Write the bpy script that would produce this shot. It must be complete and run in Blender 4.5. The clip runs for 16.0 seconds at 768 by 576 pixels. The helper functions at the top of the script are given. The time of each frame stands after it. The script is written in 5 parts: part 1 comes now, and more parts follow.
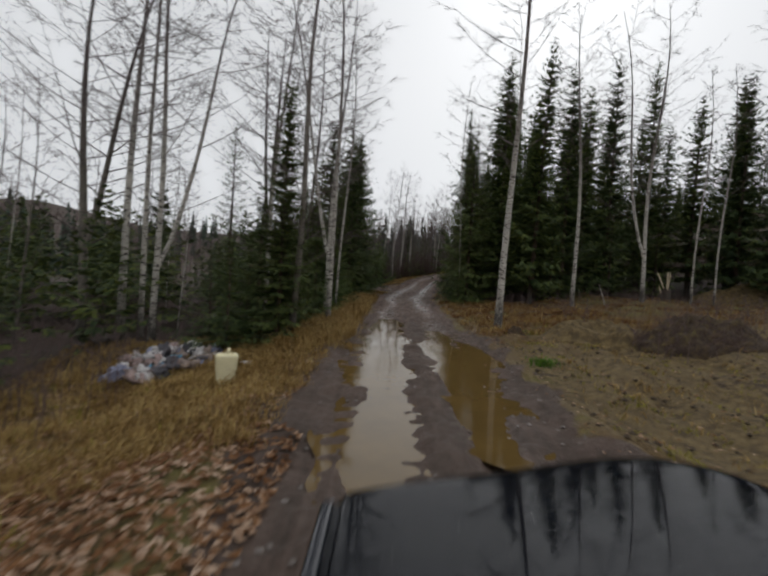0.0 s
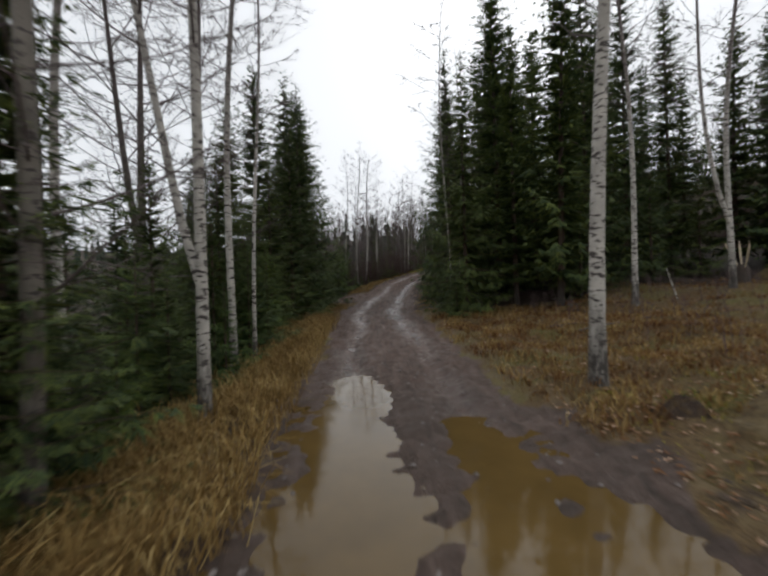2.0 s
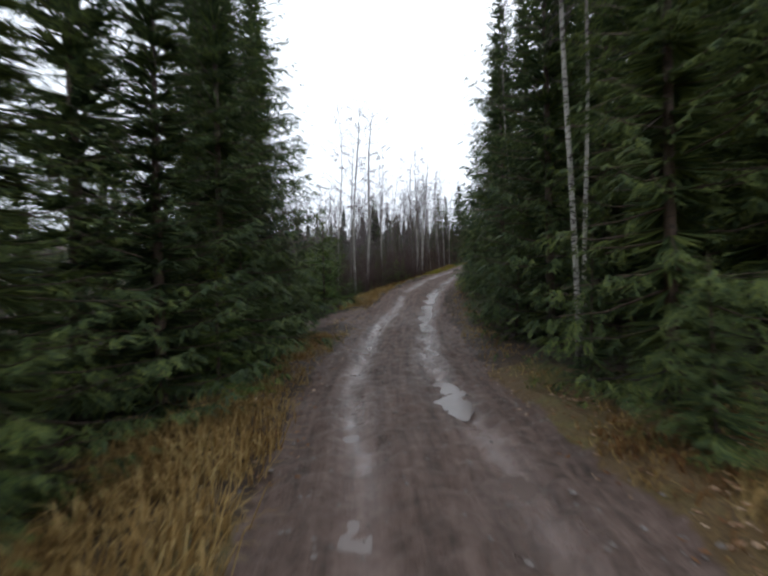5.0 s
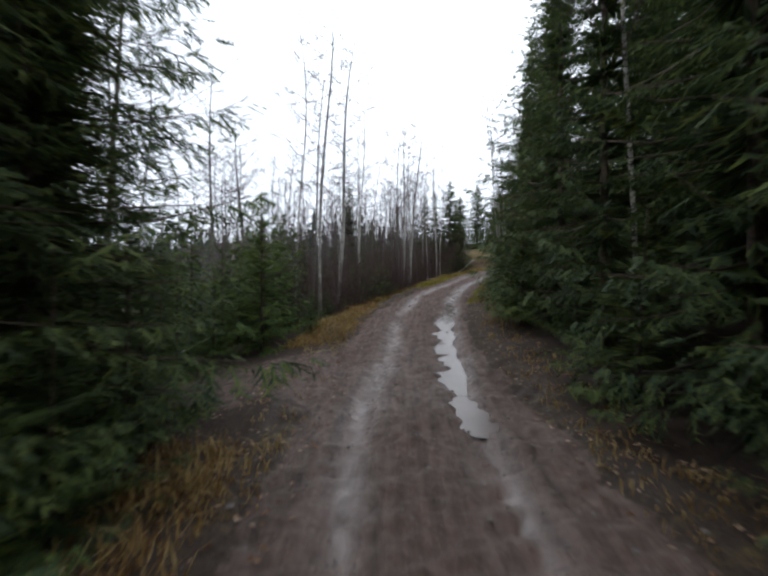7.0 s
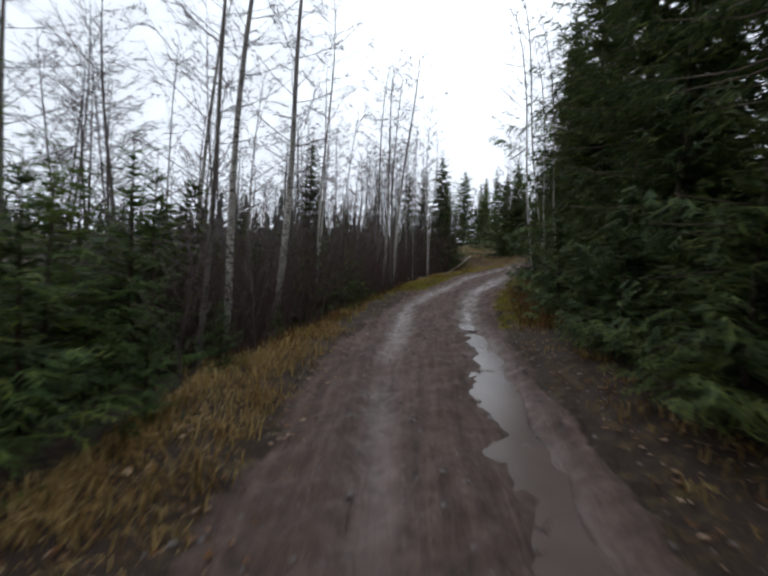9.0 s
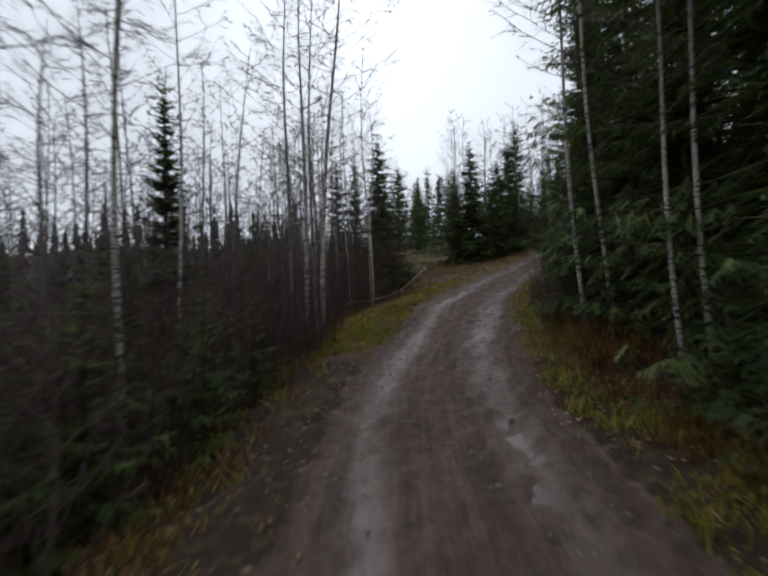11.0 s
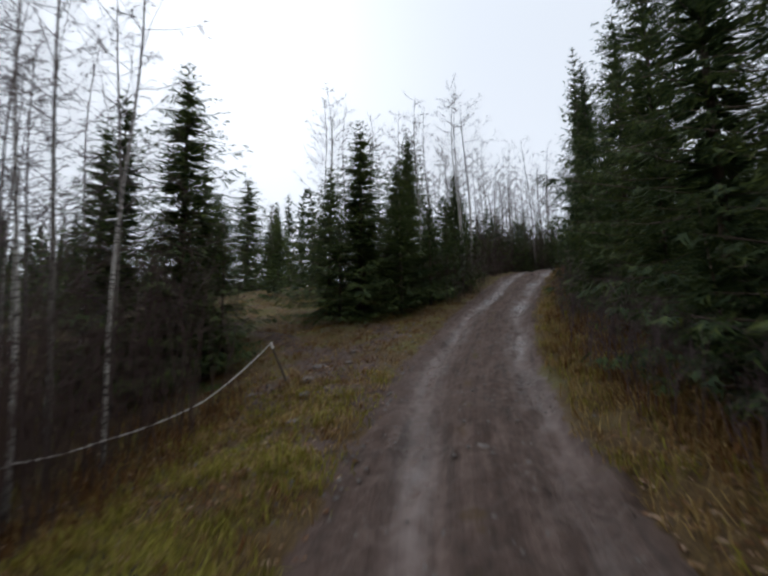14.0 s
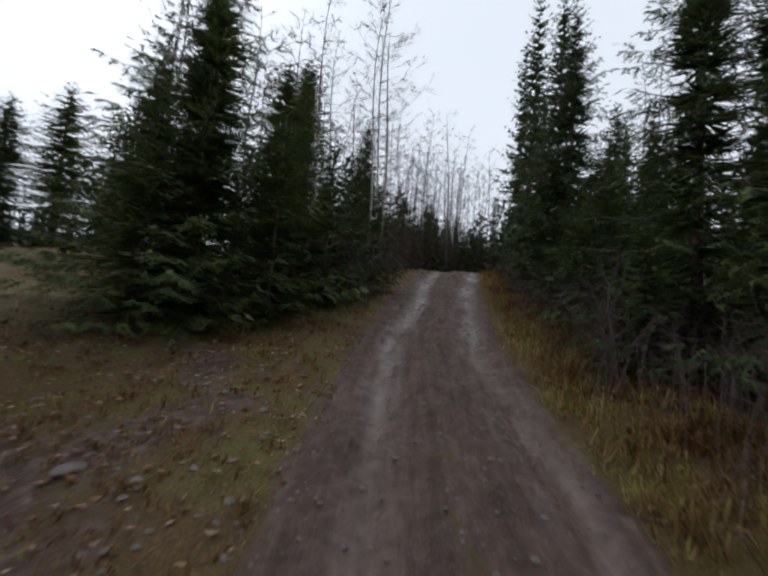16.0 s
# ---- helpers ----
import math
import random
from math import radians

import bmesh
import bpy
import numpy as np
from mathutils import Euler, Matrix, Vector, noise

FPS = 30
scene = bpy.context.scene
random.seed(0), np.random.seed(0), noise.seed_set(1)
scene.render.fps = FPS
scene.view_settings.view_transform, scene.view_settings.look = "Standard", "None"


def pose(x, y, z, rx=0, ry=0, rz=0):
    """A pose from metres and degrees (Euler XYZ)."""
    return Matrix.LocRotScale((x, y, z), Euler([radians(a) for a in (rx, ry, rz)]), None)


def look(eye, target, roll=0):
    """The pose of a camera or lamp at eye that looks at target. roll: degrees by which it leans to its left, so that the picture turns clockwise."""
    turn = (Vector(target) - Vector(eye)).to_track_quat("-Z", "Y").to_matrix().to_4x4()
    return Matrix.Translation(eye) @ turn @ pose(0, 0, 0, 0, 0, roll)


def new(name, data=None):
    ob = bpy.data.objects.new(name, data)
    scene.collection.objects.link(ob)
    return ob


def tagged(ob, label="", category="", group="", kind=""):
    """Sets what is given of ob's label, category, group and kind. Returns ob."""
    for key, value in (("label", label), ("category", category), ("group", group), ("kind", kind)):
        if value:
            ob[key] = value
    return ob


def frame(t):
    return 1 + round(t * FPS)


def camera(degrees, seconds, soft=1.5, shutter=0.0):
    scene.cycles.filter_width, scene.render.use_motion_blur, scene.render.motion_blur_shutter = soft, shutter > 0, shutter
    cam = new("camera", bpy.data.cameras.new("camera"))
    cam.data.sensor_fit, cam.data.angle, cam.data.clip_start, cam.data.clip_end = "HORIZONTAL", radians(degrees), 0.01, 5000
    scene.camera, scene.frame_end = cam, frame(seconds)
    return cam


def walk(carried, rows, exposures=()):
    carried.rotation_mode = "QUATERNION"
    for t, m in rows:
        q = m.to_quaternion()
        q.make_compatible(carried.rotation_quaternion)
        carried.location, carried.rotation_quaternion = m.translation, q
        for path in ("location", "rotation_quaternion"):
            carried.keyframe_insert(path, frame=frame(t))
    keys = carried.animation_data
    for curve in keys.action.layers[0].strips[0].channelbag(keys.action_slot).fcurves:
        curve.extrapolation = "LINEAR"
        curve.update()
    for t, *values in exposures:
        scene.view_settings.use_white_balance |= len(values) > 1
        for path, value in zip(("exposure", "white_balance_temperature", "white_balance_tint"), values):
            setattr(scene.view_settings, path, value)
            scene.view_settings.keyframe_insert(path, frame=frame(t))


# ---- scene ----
cam = camera(84.6, 16.0, soft=2.5, shutter=0.45)
PATH = [
    (0, (-0.003, -0.221, 1.966), (-0.048, 9.778, 1.847), 3.92),
    (0.5, (0.118, 1.656, 2.086), (0.365, 11.652, 1.941), 0.40),
    (1, (0.092, 3.592, 2.181), (0.609, 13.575, 1.921), 0.22),
    (1.5, (0.102, 5.501, 2.208), (0.718, 15.482, 2.067), 0.79),
    (2, (0.181, 7.398, 2.301), (0.889, 17.372, 2.247), -1.68),
    (2.5, (0.212, 9.211, 2.444), (0.892, 19.187, 2.330), 0.36),
    (3, (0.277, 10.946, 2.571), (0.838, 20.930, 2.515), -1.70),
    (3.5, (0.177, 12.657, 2.558), (0.681, 22.642, 2.748), 0.29),
    (6, (0.448, 22.212, 2.926), (1.325, 32.171, 2.717), -1.89),
    (6.5, (0.448, 24.258, 2.957), (1.604, 34.191, 3.041), 0.99),
    (7, (0.635, 26.172, 3.081), (2.058, 36.069, 3.233), 0.27),
    (7.5, (0.828, 28.067, 3.128), (2.577, 37.913, 3.058), -0.49),
    (8, (1.109, 29.897, 3.125), (2.822, 39.749, 3.144), 2.34),
    (10.5, (2.910, 39.070, 4.378), (5.944, 48.598, 4.431), -0.53),
    (11, (3.497, 40.914, 4.550), (7.108, 50.237, 4.772), -1.67),
    (11.5, (4.289, 42.821, 4.714), (8.293, 51.979, 5.026), -2.52),
    (12, (5.018, 44.521, 4.896), (9.304, 53.540, 5.426), -2.16),
    (12.5, (5.803, 46.355, 5.168), (10.658, 55.087, 5.586), -2.57),
    (13, (6.807, 48.073, 5.461), (12.215, 56.459, 6.118), -0.22),
    (13.5, (7.958, 49.705, 5.719), (13.879, 57.733, 6.414), -2.63),
    (14, (8.958, 51.240, 6.056), (15.386, 58.820, 7.155), -0.84),
    (14.5, (10.282, 52.685, 6.342), (17.210, 59.770, 7.686), -1.55),
    (15, (11.416, 53.984, 6.563), (18.920, 60.520, 7.557), 0.33),
    (15.5, (12.787, 55.072, 6.787), (20.703, 61.129, 7.594), 0.74),
    (16, (13.813, 56.105, 6.971), (22.093, 61.647, 7.833), 4.78),
]
# the film's camera opens up under the trees
EXPOSURES = [(0, -0.62, 6450, 9), (1.5, -0.45, 6400, 9), (3.5, -0.1, 6050, 9), (6.0, 0.25, 5900, 8), (8, 0.12, 5900, 8), (10.5, -0.5, 5950, 9), (12, -0.48, 5950, 9), (14, -0.42, 5950, 9), (16, -0.42, 5950, 9)]
walk(cam, [(t, look(eye, target, roll)) for t, eye, target, roll in PATH], EXPOSURES)

# ---- daylight: a bright overcast sky, and a weak wide sun behind the clouds ----
world = bpy.data.worlds.new("overcast")
scene.world = world
world.use_nodes = True
wn, wl = world.node_tree.nodes, world.node_tree.links
sky = wn.new("ShaderNodeTexSky")
sky.sky_type, sky.sun_disc = "NISHITA", False
sky.sun_elevation, sky.sun_rotation = radians(38), radians(20)
sky.air_density, sky.dust_density, sky.ozone_density = 1.0, 4.0, 1.0
pale = wn.new("ShaderNodeHueSaturation")
pale.inputs["Saturation"].default_value = 0.12
cloud_coord, cloud_noise = wn.new("ShaderNodeTexCoord"), wn.new("ShaderNodeTexNoise")
cloud_noise.inputs["Scale"].default_value, cloud_noise.inputs["Detail"].default_value = 1.6, 3
cloud = wn.new("ShaderNodeMix")
cloud.data_type = "RGBA"
cloud.inputs["A"].default_value, cloud.inputs["B"].default_value = (11.6, 11.9, 12.4, 1), (13.2, 13.3, 13.6, 1)
veil = wn.new("ShaderNodeMix")
veil.data_type, veil.inputs["Factor"].default_value = "RGBA", 0.88
back = wn["Background"]
back.inputs["Strength"].default_value = 0.1
wl.new(sky.outputs["Color"], pale.inputs["Color"])
wl.new(cloud_coord.outputs["Generated"], cloud_noise.inputs["Vector"])
wl.new(cloud_noise.outputs["Fac"], cloud.inputs["Factor"])
wl.new(pale.outputs["Color"], veil.inputs["A"])
wl.new(cloud.outputs["Result"], veil.inputs["B"])
wl.new(veil.outputs["Result"], back.inputs["Color"])

sun = new("sun", bpy.data.lights.new("sun", "SUN"))
sun.data.energy, sun.data.angle, sun.data.color = 0.5, radians(120), (1.0, 0.97, 0.92)
sun.matrix_world = look((0, 0, 60), (-14, -38, 28))


# ---- materials ----
def material(name):
    """A new node material and a helper that adds nodes to it."""
    m = bpy.data.materials.new(name)
    m.use_nodes = True
    tree = m.node_tree
    bsdf = tree.nodes["Principled BSDF"]

    def add(kind, **inputs):
        n = tree.nodes.new("ShaderNode" + kind)
        for key, value in inputs.items():
            key = key.replace("_", " ")
            if isinstance(value, bpy.types.NodeSocket):
                tree.links.new(value, n.inputs[key])
            else:
                n.inputs[key].default_value = value
        return n

    def put(key, value):
        if isinstance(value, bpy.types.NodeSocket):
            tree.links.new(value, bsdf.inputs[key])
        else:
            bsdf.inputs[key].default_value = value

    return m, tree, add, put


def ramp(add, fac, *stops):
    n = add("ValToRGB", Fac=fac)
    el = n.color_ramp.elements
    while len(el) < len(stops):
        el.new(0.5)
    for e, (at, c) in zip(el, stops):
        e.position = at
        e.color = (*c, 1) if len(c) == 3 else c
    return n.outputs["Color"]


def mixed(add, fac, a, b):
    n = add("Mix")
    n.data_type = "RGBA"
    tree = n.id_data
    for key, v in (("Factor", fac), ("A", a), ("B", b)):
        i = next(s for s in n.inputs if s.name == key and (key == "Factor" and s.type == "VALUE" or key != "Factor" and s.type == "RGBA"))
        if isinstance(v, bpy.types.NodeSocket):
            tree.links.new(v, i)
        else:
            i.default_value = v if key == "Factor" else (*v, 1)
    return next(s for s in n.outputs if s.type == "RGBA")


def noise_of(add, coord, scale, detail=5, rough=0.6, out="Fac"):
    return add("TexNoise", Vector=coord, Scale=scale, Detail=detail, Roughness=rough).outputs[out]


def bumped(add, put, height, strength, distance):
    put("Normal", add("Bump", Height=height, Strength=strength, Distance=distance).outputs["Normal"])


def times(add, a, b, how="MULTIPLY"):
    n = add("Math")
    n.operation = how
    for i, v in enumerate((a, b)):
        if isinstance(v, bpy.types.NodeSocket):
            n.id_data.links.new(v, n.inputs[i])
        else:
            n.inputs[i].default_value = v
    return n.outputs[0]


def plain(name, color, rough=0.7, metal=0.0, vary=0.25, scale=8.0, bump=0.0, coat=0.0):
    """A surface of one colour with grain at two scales."""
    m, tree, add, put = material(name)
    co = add("TexCoord").outputs["Object"]
    big, small = noise_of(add, co, scale, 4), noise_of(add, co, scale * 9, 4)
    f = times(add, times(add, big, 0.6), times(add, small, 0.4), "ADD")
    dark = tuple(c * (1 - vary) for c in color)
    light = tuple(min(1, c * (1 + vary)) for c in color)
    put("Base Color", ramp(add, f, (0.3, dark), (0.7, light)))
    put("Roughness", ramp(add, small, (0.3, (rough * 0.85,) * 3), (0.7, (min(1, rough * 1.15),) * 3)))
    put("Metallic", metal)
    put("Coat Weight", coat)
    if bump:
        bumped(add, put, f, 0.6, bump)
    return m


def add_mask(add, key):
    """A value that the sheet's points carry."""
    n = add("Attribute")
    n.attribute_name = key
    return n.outputs["Fac"]


def ground_material(name, road):
    """Mud, grass soil and leaf litter, told apart by the sheet's own masks."""
    m, tree, add, put = material(name)
    co = add("TexCoord").outputs["Object"]
    fine, mid, big = noise_of(add, co, 38, 6, 0.7), noise_of(add, co, 6, 6, 0.65), noise_of(add, co, 0.9, 5)
    grit = add("TexVoronoi", Vector=co, Scale=26.0).outputs["Distance"]
    if road:
        # wheels draw the mud out lengthwise
        lines = add("CombineXYZ", X=add_mask(add, "aside"), Y=add_mask(add, "run"))
        drawn = add("Mapping", Vector=lines.outputs[0])
        drawn.inputs["Scale"].default_value = (7.0, 0.55, 1.0)
        streak = noise_of(add, drawn.outputs[0], 1.0, 5, 0.65)
        tone = times(add, times(add, mid, 0.45), times(add, streak, 0.55), "ADD")
    else:
        tone = mid
    mud = ramp(add, tone, (0.34, (0.042, 0.025, 0.016)), (0.5, (0.140, 0.086, 0.064)), (0.66, (0.250, 0.168, 0.134)))
    mud = mixed(add, times(add, fine, 0.55), mud, (0.042, 0.030, 0.024))
    stones = ramp(add, grit, (0.16, (1, 1, 1)), (0.3, (0, 0, 0)))
    mud = mixed(add, times(add, stones, ramp(add, big, (0.45, (0, 0, 0)), (0.6, (0.8, 0.8, 0.8)))), mud, (0.170, 0.132, 0.110))
    sand = ramp(add, mid, (0.3, (0.050, 0.032, 0.012)), (0.5, (0.130, 0.088, 0.034)), (0.7, (0.22, 0.155, 0.064)))
    straw = ramp(add, fine, (0.3, (0.042, 0.024, 0.010)), (0.5, (0.115, 0.069, 0.022)), (0.75, (0.24, 0.155, 0.055)))
    moss = ramp(add, fine, (0.3, (0.040, 0.037, 0.009)), (0.7, (0.21, 0.185, 0.036)))
    needles = ramp(add, fine, (0.3, (0.018, 0.010, 0.006)), (0.6, (0.052, 0.029, 0.015)), (0.8, (0.098, 0.054, 0.025)))

    def mask(key):
        return add_mask(add, key)

    ragged = times(add, times(add, mid, 0.5, "SUBTRACT"), 0.9)

    def worn(key, low=0.4, high=0.6):
        return ramp(add, times(add, mask(key), ragged, "ADD"), (low, (0, 0, 0)), (high, (1, 1, 1)))

    c = mixed(add, worn("grass"), needles, straw)
    c = mixed(add, times(add, worn("grass"), ramp(add, big, (0.48, (0, 0, 0)), (0.62, (0.8, 0.8, 0.8)))), c, moss)
    c = mixed(add, worn("sand"), c, sand)
    # wet mud is darker, and smooth where wheels have pressed it
    mud = mixed(add, times(add, mask("soaked"), 0.66), mud, (0.040, 0.026, 0.017))
    if road:
        mud = mixed(add, times(add, mask("pressed"), ramp(add, streak, (0.3, (0.1, 0.1, 0.1)), (0.6, (0.65, 0.65, 0.65)))), mud, (0.165, 0.114, 0.096))
    c = mixed(add, worn("mud"), c, mud)
    put("Base Color", c)
    wet = times(add, mask("wet"), ramp(add, mid, (0.35, (0.3, 0.3, 0.3)), (0.6, (1, 1, 1))))
    put("Roughness", ramp(add, wet, (0.0, (0.85, 0.85, 0.85)), (0.45, (0.45, 0.45, 0.45)), (1.0, (0.17, 0.17, 0.17))))
    h = times(add, times(add, mid, 1.2), times(add, fine, 0.5), "ADD")
    h = times(add, h, times(add, stones, 0.12), "ADD")
    if road:
        h = times(add, h, times(add, streak, 0.9), "ADD")
    if road:
        soft = times(add, 0.85, times(add, mask("pressed"), 0.7), "SUBTRACT")
        put("Normal", add("Bump", Height=h, Strength=soft, Distance=0.06).outputs["Normal"])
    else:
        bumped(add, put, h, 0.8, 0.10)
    return m


def bark_material(name, light, dark, marks, tall=1.0):
    """Bark with dark marks that run round the stem; towards the root it grows black and cracked."""
    m, tree, add, put = material(name)
    co = add("TexCoord").outputs["Object"]
    flat = add("Mapping", Vector=co)
    flat.inputs["Scale"].default_value = (5.0, 5.0, 15.0)
    rings = noise_of(add, flat.outputs["Vector"], 1.5, 3, 0.55)
    tallmap = add("Mapping", Vector=co)
    tallmap.inputs["Scale"].default_value = (9.0, 9.0, 1.7)
    cracks = noise_of(add, tallmap.outputs["Vector"], 1.8, 5, 0.7)
    grain = noise_of(add, co, 4.0, 5)
    c = ramp(add, grain, (0.3, tuple(v * 0.6 for v in light)), (0.65, light))
    c = mixed(add, ramp(add, rings, (0.60 - marks, (0, 0, 0)), (0.66 - marks, (1, 1, 1))), c, dark)
    z = add("SeparateXYZ", Vector=co).outputs["Z"]
    foot = ramp(add, times(add, times(add, z, 0.9), times(add, cracks, 0.9), "SUBTRACT"), (-0.0, (1, 1, 1)), (0.75 * tall, (0, 0, 0)))
    c = mixed(add, times(add, foot, ramp(add, cracks, (0.38, (0.35, 0.35, 0.35)), (0.55, (1, 1, 1)))), c, (0.045, 0.038, 0.032))
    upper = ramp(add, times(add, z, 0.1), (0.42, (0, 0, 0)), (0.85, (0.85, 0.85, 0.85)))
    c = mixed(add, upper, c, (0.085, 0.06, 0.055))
    put("Base Color", c)
    put("Roughness", 0.75)
    bumped(add, put, times(add, rings, cracks), 0.5, 0.02)
    return m


def leaf_material(name, dark, mid_, tip, through_light=0.35):
    m, tree, add, put = material(name)
    geo = add("NewGeometry").outputs["Random Per Island"]
    co = add("TexCoord").outputs["Object"]
    info = add("ObjectInfo").outputs["Random"]
    f = times(add, times(add, geo, 0.45), times(add, noise_of(add, co, 1.1, 3), 0.55), "ADD")
    f = times(add, f, times(add, times(add, info, 0.5, "SUBTRACT"), 0.16), "ADD")
    put("Base Color", ramp(add, f, (0.24, dark), (0.5, mid_), (0.74, tip)))
    put("Roughness", 0.6)
    put("Specular IOR Level", 0.12)
    # thin blades let part of the light through
    glow = add("BsdfTranslucent")
    both = add("MixShader", Fac=through_light)
    tree.links.new(tree.nodes["Principled BSDF"].inputs["Base Color"].links[0].from_socket, glow.inputs["Color"])
    tree.links.new(tree.nodes["Principled BSDF"].outputs[0], both.inputs[1])
    tree.links.new(glow.outputs[0], both.inputs[2])
    tree.links.new(both.outputs[0], tree.nodes["Material Output"].inputs["Surface"])
    return m


def water_material(name, color, rough=0.03):
    m, tree, add, put = material(name)
    co = add("TexCoord").outputs["Object"]
    put("Base Color", ramp(add, noise_of(add, co, 1.4, 3), (0.35, tuple(c * 0.8 for c in color)), (0.65, color)))
    put("Roughness", rough)
    put("IOR", 1.33)
    bumped(add, put, noise_of(add, co, 7.0, 3), 0.10, 0.01)
    return m


MAT_GROUND = ground_material("woodland_floor", False)
MAT_ROAD = ground_material("muddy_track", True)
MAT_WATER = water_material("muddy_water", (0.125, 0.078, 0.026))
MAT_RUNOFF = water_material("rut_water", (0.150, 0.112, 0.095), 0.22)
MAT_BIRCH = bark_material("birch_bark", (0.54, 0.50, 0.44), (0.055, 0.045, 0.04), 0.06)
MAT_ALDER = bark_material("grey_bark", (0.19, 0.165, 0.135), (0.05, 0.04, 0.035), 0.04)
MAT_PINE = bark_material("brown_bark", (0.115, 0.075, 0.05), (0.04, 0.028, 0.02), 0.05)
MAT_TWIG = plain("bare_twigs", (0.115, 0.088, 0.085), 0.8, vary=0.3, scale=3)
MAT_TWIG_RED = plain("reddish_twigs", (0.118, 0.080, 0.076), 0.8, vary=0.35, scale=3)
MAT_NEEDLE = leaf_material("spruce_needles", (0.032, 0.050, 0.027), (0.074, 0.106, 0.044), (0.180, 0.210, 0.056), 0.30)
MAT_NEEDLE_YOUNG = leaf_material("young_needles", (0.040, 0.068, 0.030), (0.092, 0.145, 0.044), (0.23, 0.27, 0.058), 0.34)
# far spruces: distance haze is put into the needle colour, paler and greyer
MAT_NEEDLE_HAZED = leaf_material("hazed_distant_needles", (0.040, 0.062, 0.046), (0.062, 0.090, 0.066), (0.085, 0.115, 0.080))
MAT_STRAW = leaf_material("dry_grass", (0.120, 0.068, 0.022), (0.345, 0.222, 0.078), (0.60, 0.45, 0.20))
MAT_MOSS = leaf_material("green_grass", (0.100, 0.092, 0.014), (0.270, 0.235, 0.036), (0.44, 0.40, 0.085))
MAT_RUSSET = leaf_material("russet_weeds", (0.070, 0.030, 0.012), (0.190, 0.092, 0.030), (0.34, 0.20, 0.075))
MAT_LITTER = leaf_material("fallen_leaves", (0.095, 0.040, 0.016), (0.270, 0.135, 0.060), (0.62, 0.46, 0.34))


# ---- the lie of the land ----
# the road's middle: x, y, z every few metres
ROAD = [(0.3, -30, -0.9), (0.35, -14, -0.35), (0.5, -4, -0.1), (0.65, 2, 0.08), (0.68, 6, 0.2), (0.78, 10, 0.48),
        (0.78, 13, 0.62), (0.85, 18, 0.78), (1.0, 22, 0.93), (1.08, 25, 1.02), (1.38, 28, 1.13), (1.75, 30.5, 1.22),
        (2.6, 35, 1.72), (3.6, 39, 2.35), (4.75, 42.5, 2.68), (6.05, 45.6, 3.02), (7.25, 47.75, 3.4), (8.75, 49.83, 3.8),
        (10.5, 52.15, 4.3), (12.75, 54.25, 4.77), (15.6, 56.4, 5.35), (18.8, 58.4, 6.1), (22.3, 60.3, 7.05), (26.5, 62.2, 8.25),
        (30.5, 63.9, 9.3), (34.3, 65.2, 10.0), (38.0, 65.6, 10.4), (43.0, 64.0, 10.7), (62.0, 54.0, 11.5)]


def spline(points, step=0.25):
    """A smooth line through points, as evenly dense samples."""
    p = np.array(points, float)
    p = np.vstack([2 * p[0] - p[1], p, 2 * p[-1] - p[-2]])
    out = []
    for a, b, c, d in zip(p, p[1:], p[2:], p[3:]):
        n = max(2, int(np.linalg.norm(c - b) / step))
        t = np.linspace(0, 1, n, endpoint=False)[:, None]
        out.append(0.5 * (2 * b + (c - a) * t + (2 * a - 5 * b + 4 * c - d) * t**2 + (3 * b - a - 3 * c + d) * t**3))
    return np.vstack(out)


LINE = spline(ROAD)
_run = np.r_[0, np.cumsum(np.linalg.norm(np.diff(LINE[:, :2], axis=0), axis=1))]
_run -= _run[np.argmin(np.abs(LINE[:, 1]))]
_way = np.gradient(LINE[:, :2], axis=0)
_way /= np.linalg.norm(_way, axis=1)[:, None]


def along(x, y):
    """Metres along the road and to the right of its middle, for places x, y."""
    x, y = np.atleast_1d(np.asarray(x, float)), np.atleast_1d(np.asarray(y, float))
    s, d = np.empty(len(x)), np.empty(len(x))
    for i in range(0, len(x), 4000):
        px, py = x[i:i + 4000, None] - LINE[None, :, 0], y[i:i + 4000, None] - LINE[None, :, 1]
        k = np.argmin(px**2 + py**2, axis=1)
        r = np.arange(len(k))
        ahead = px[r, k] * _way[k, 0] + py[r, k] * _way[k, 1]
        side = px[r, k] * _way[k, 1] - py[r, k] * _way[k, 0]
        s[i:i + 4000] = _run[k] + ahead
        d[i:i + 4000] = np.sign(side) * np.hypot(px[r, k], py[r, k])
    return s, d


def middle(s, d=0.0):
    """The place at s metres along the road and d to its right."""
    x, y = np.interp(s, _run, LINE[:, 0]), np.interp(s, _run, LINE[:, 1])
    return x + d * np.interp(s, _run, _way[:, 1]), y - d * np.interp(s, _run, _way[:, 0])


def bump01(v, low, high, soft):
    """1 between low and high, falling to 0 over soft."""
    return np.clip((v - low) / soft + 0.5, 0, 1) * np.clip((high - v) / soft + 0.5, 0, 1)


def side_way(s, d):
    """1 on the bare earth of the two ways that leave the track, 0 off them."""
    first = bump01(s, 31.9, 35.6, 1.2) * bump01(d, -7.5, 0, 1.0)
    centre = np.interp(s, (57.5, 60.8, 62.3, 64, 66, 70), (-0.8, -2.7, -3.7, -6.5, -11, -22))
    return np.maximum(first, bump01(s, 57.5, 67, 1.0) * bump01(d - centre, -0.75, 0.75, 0.8))


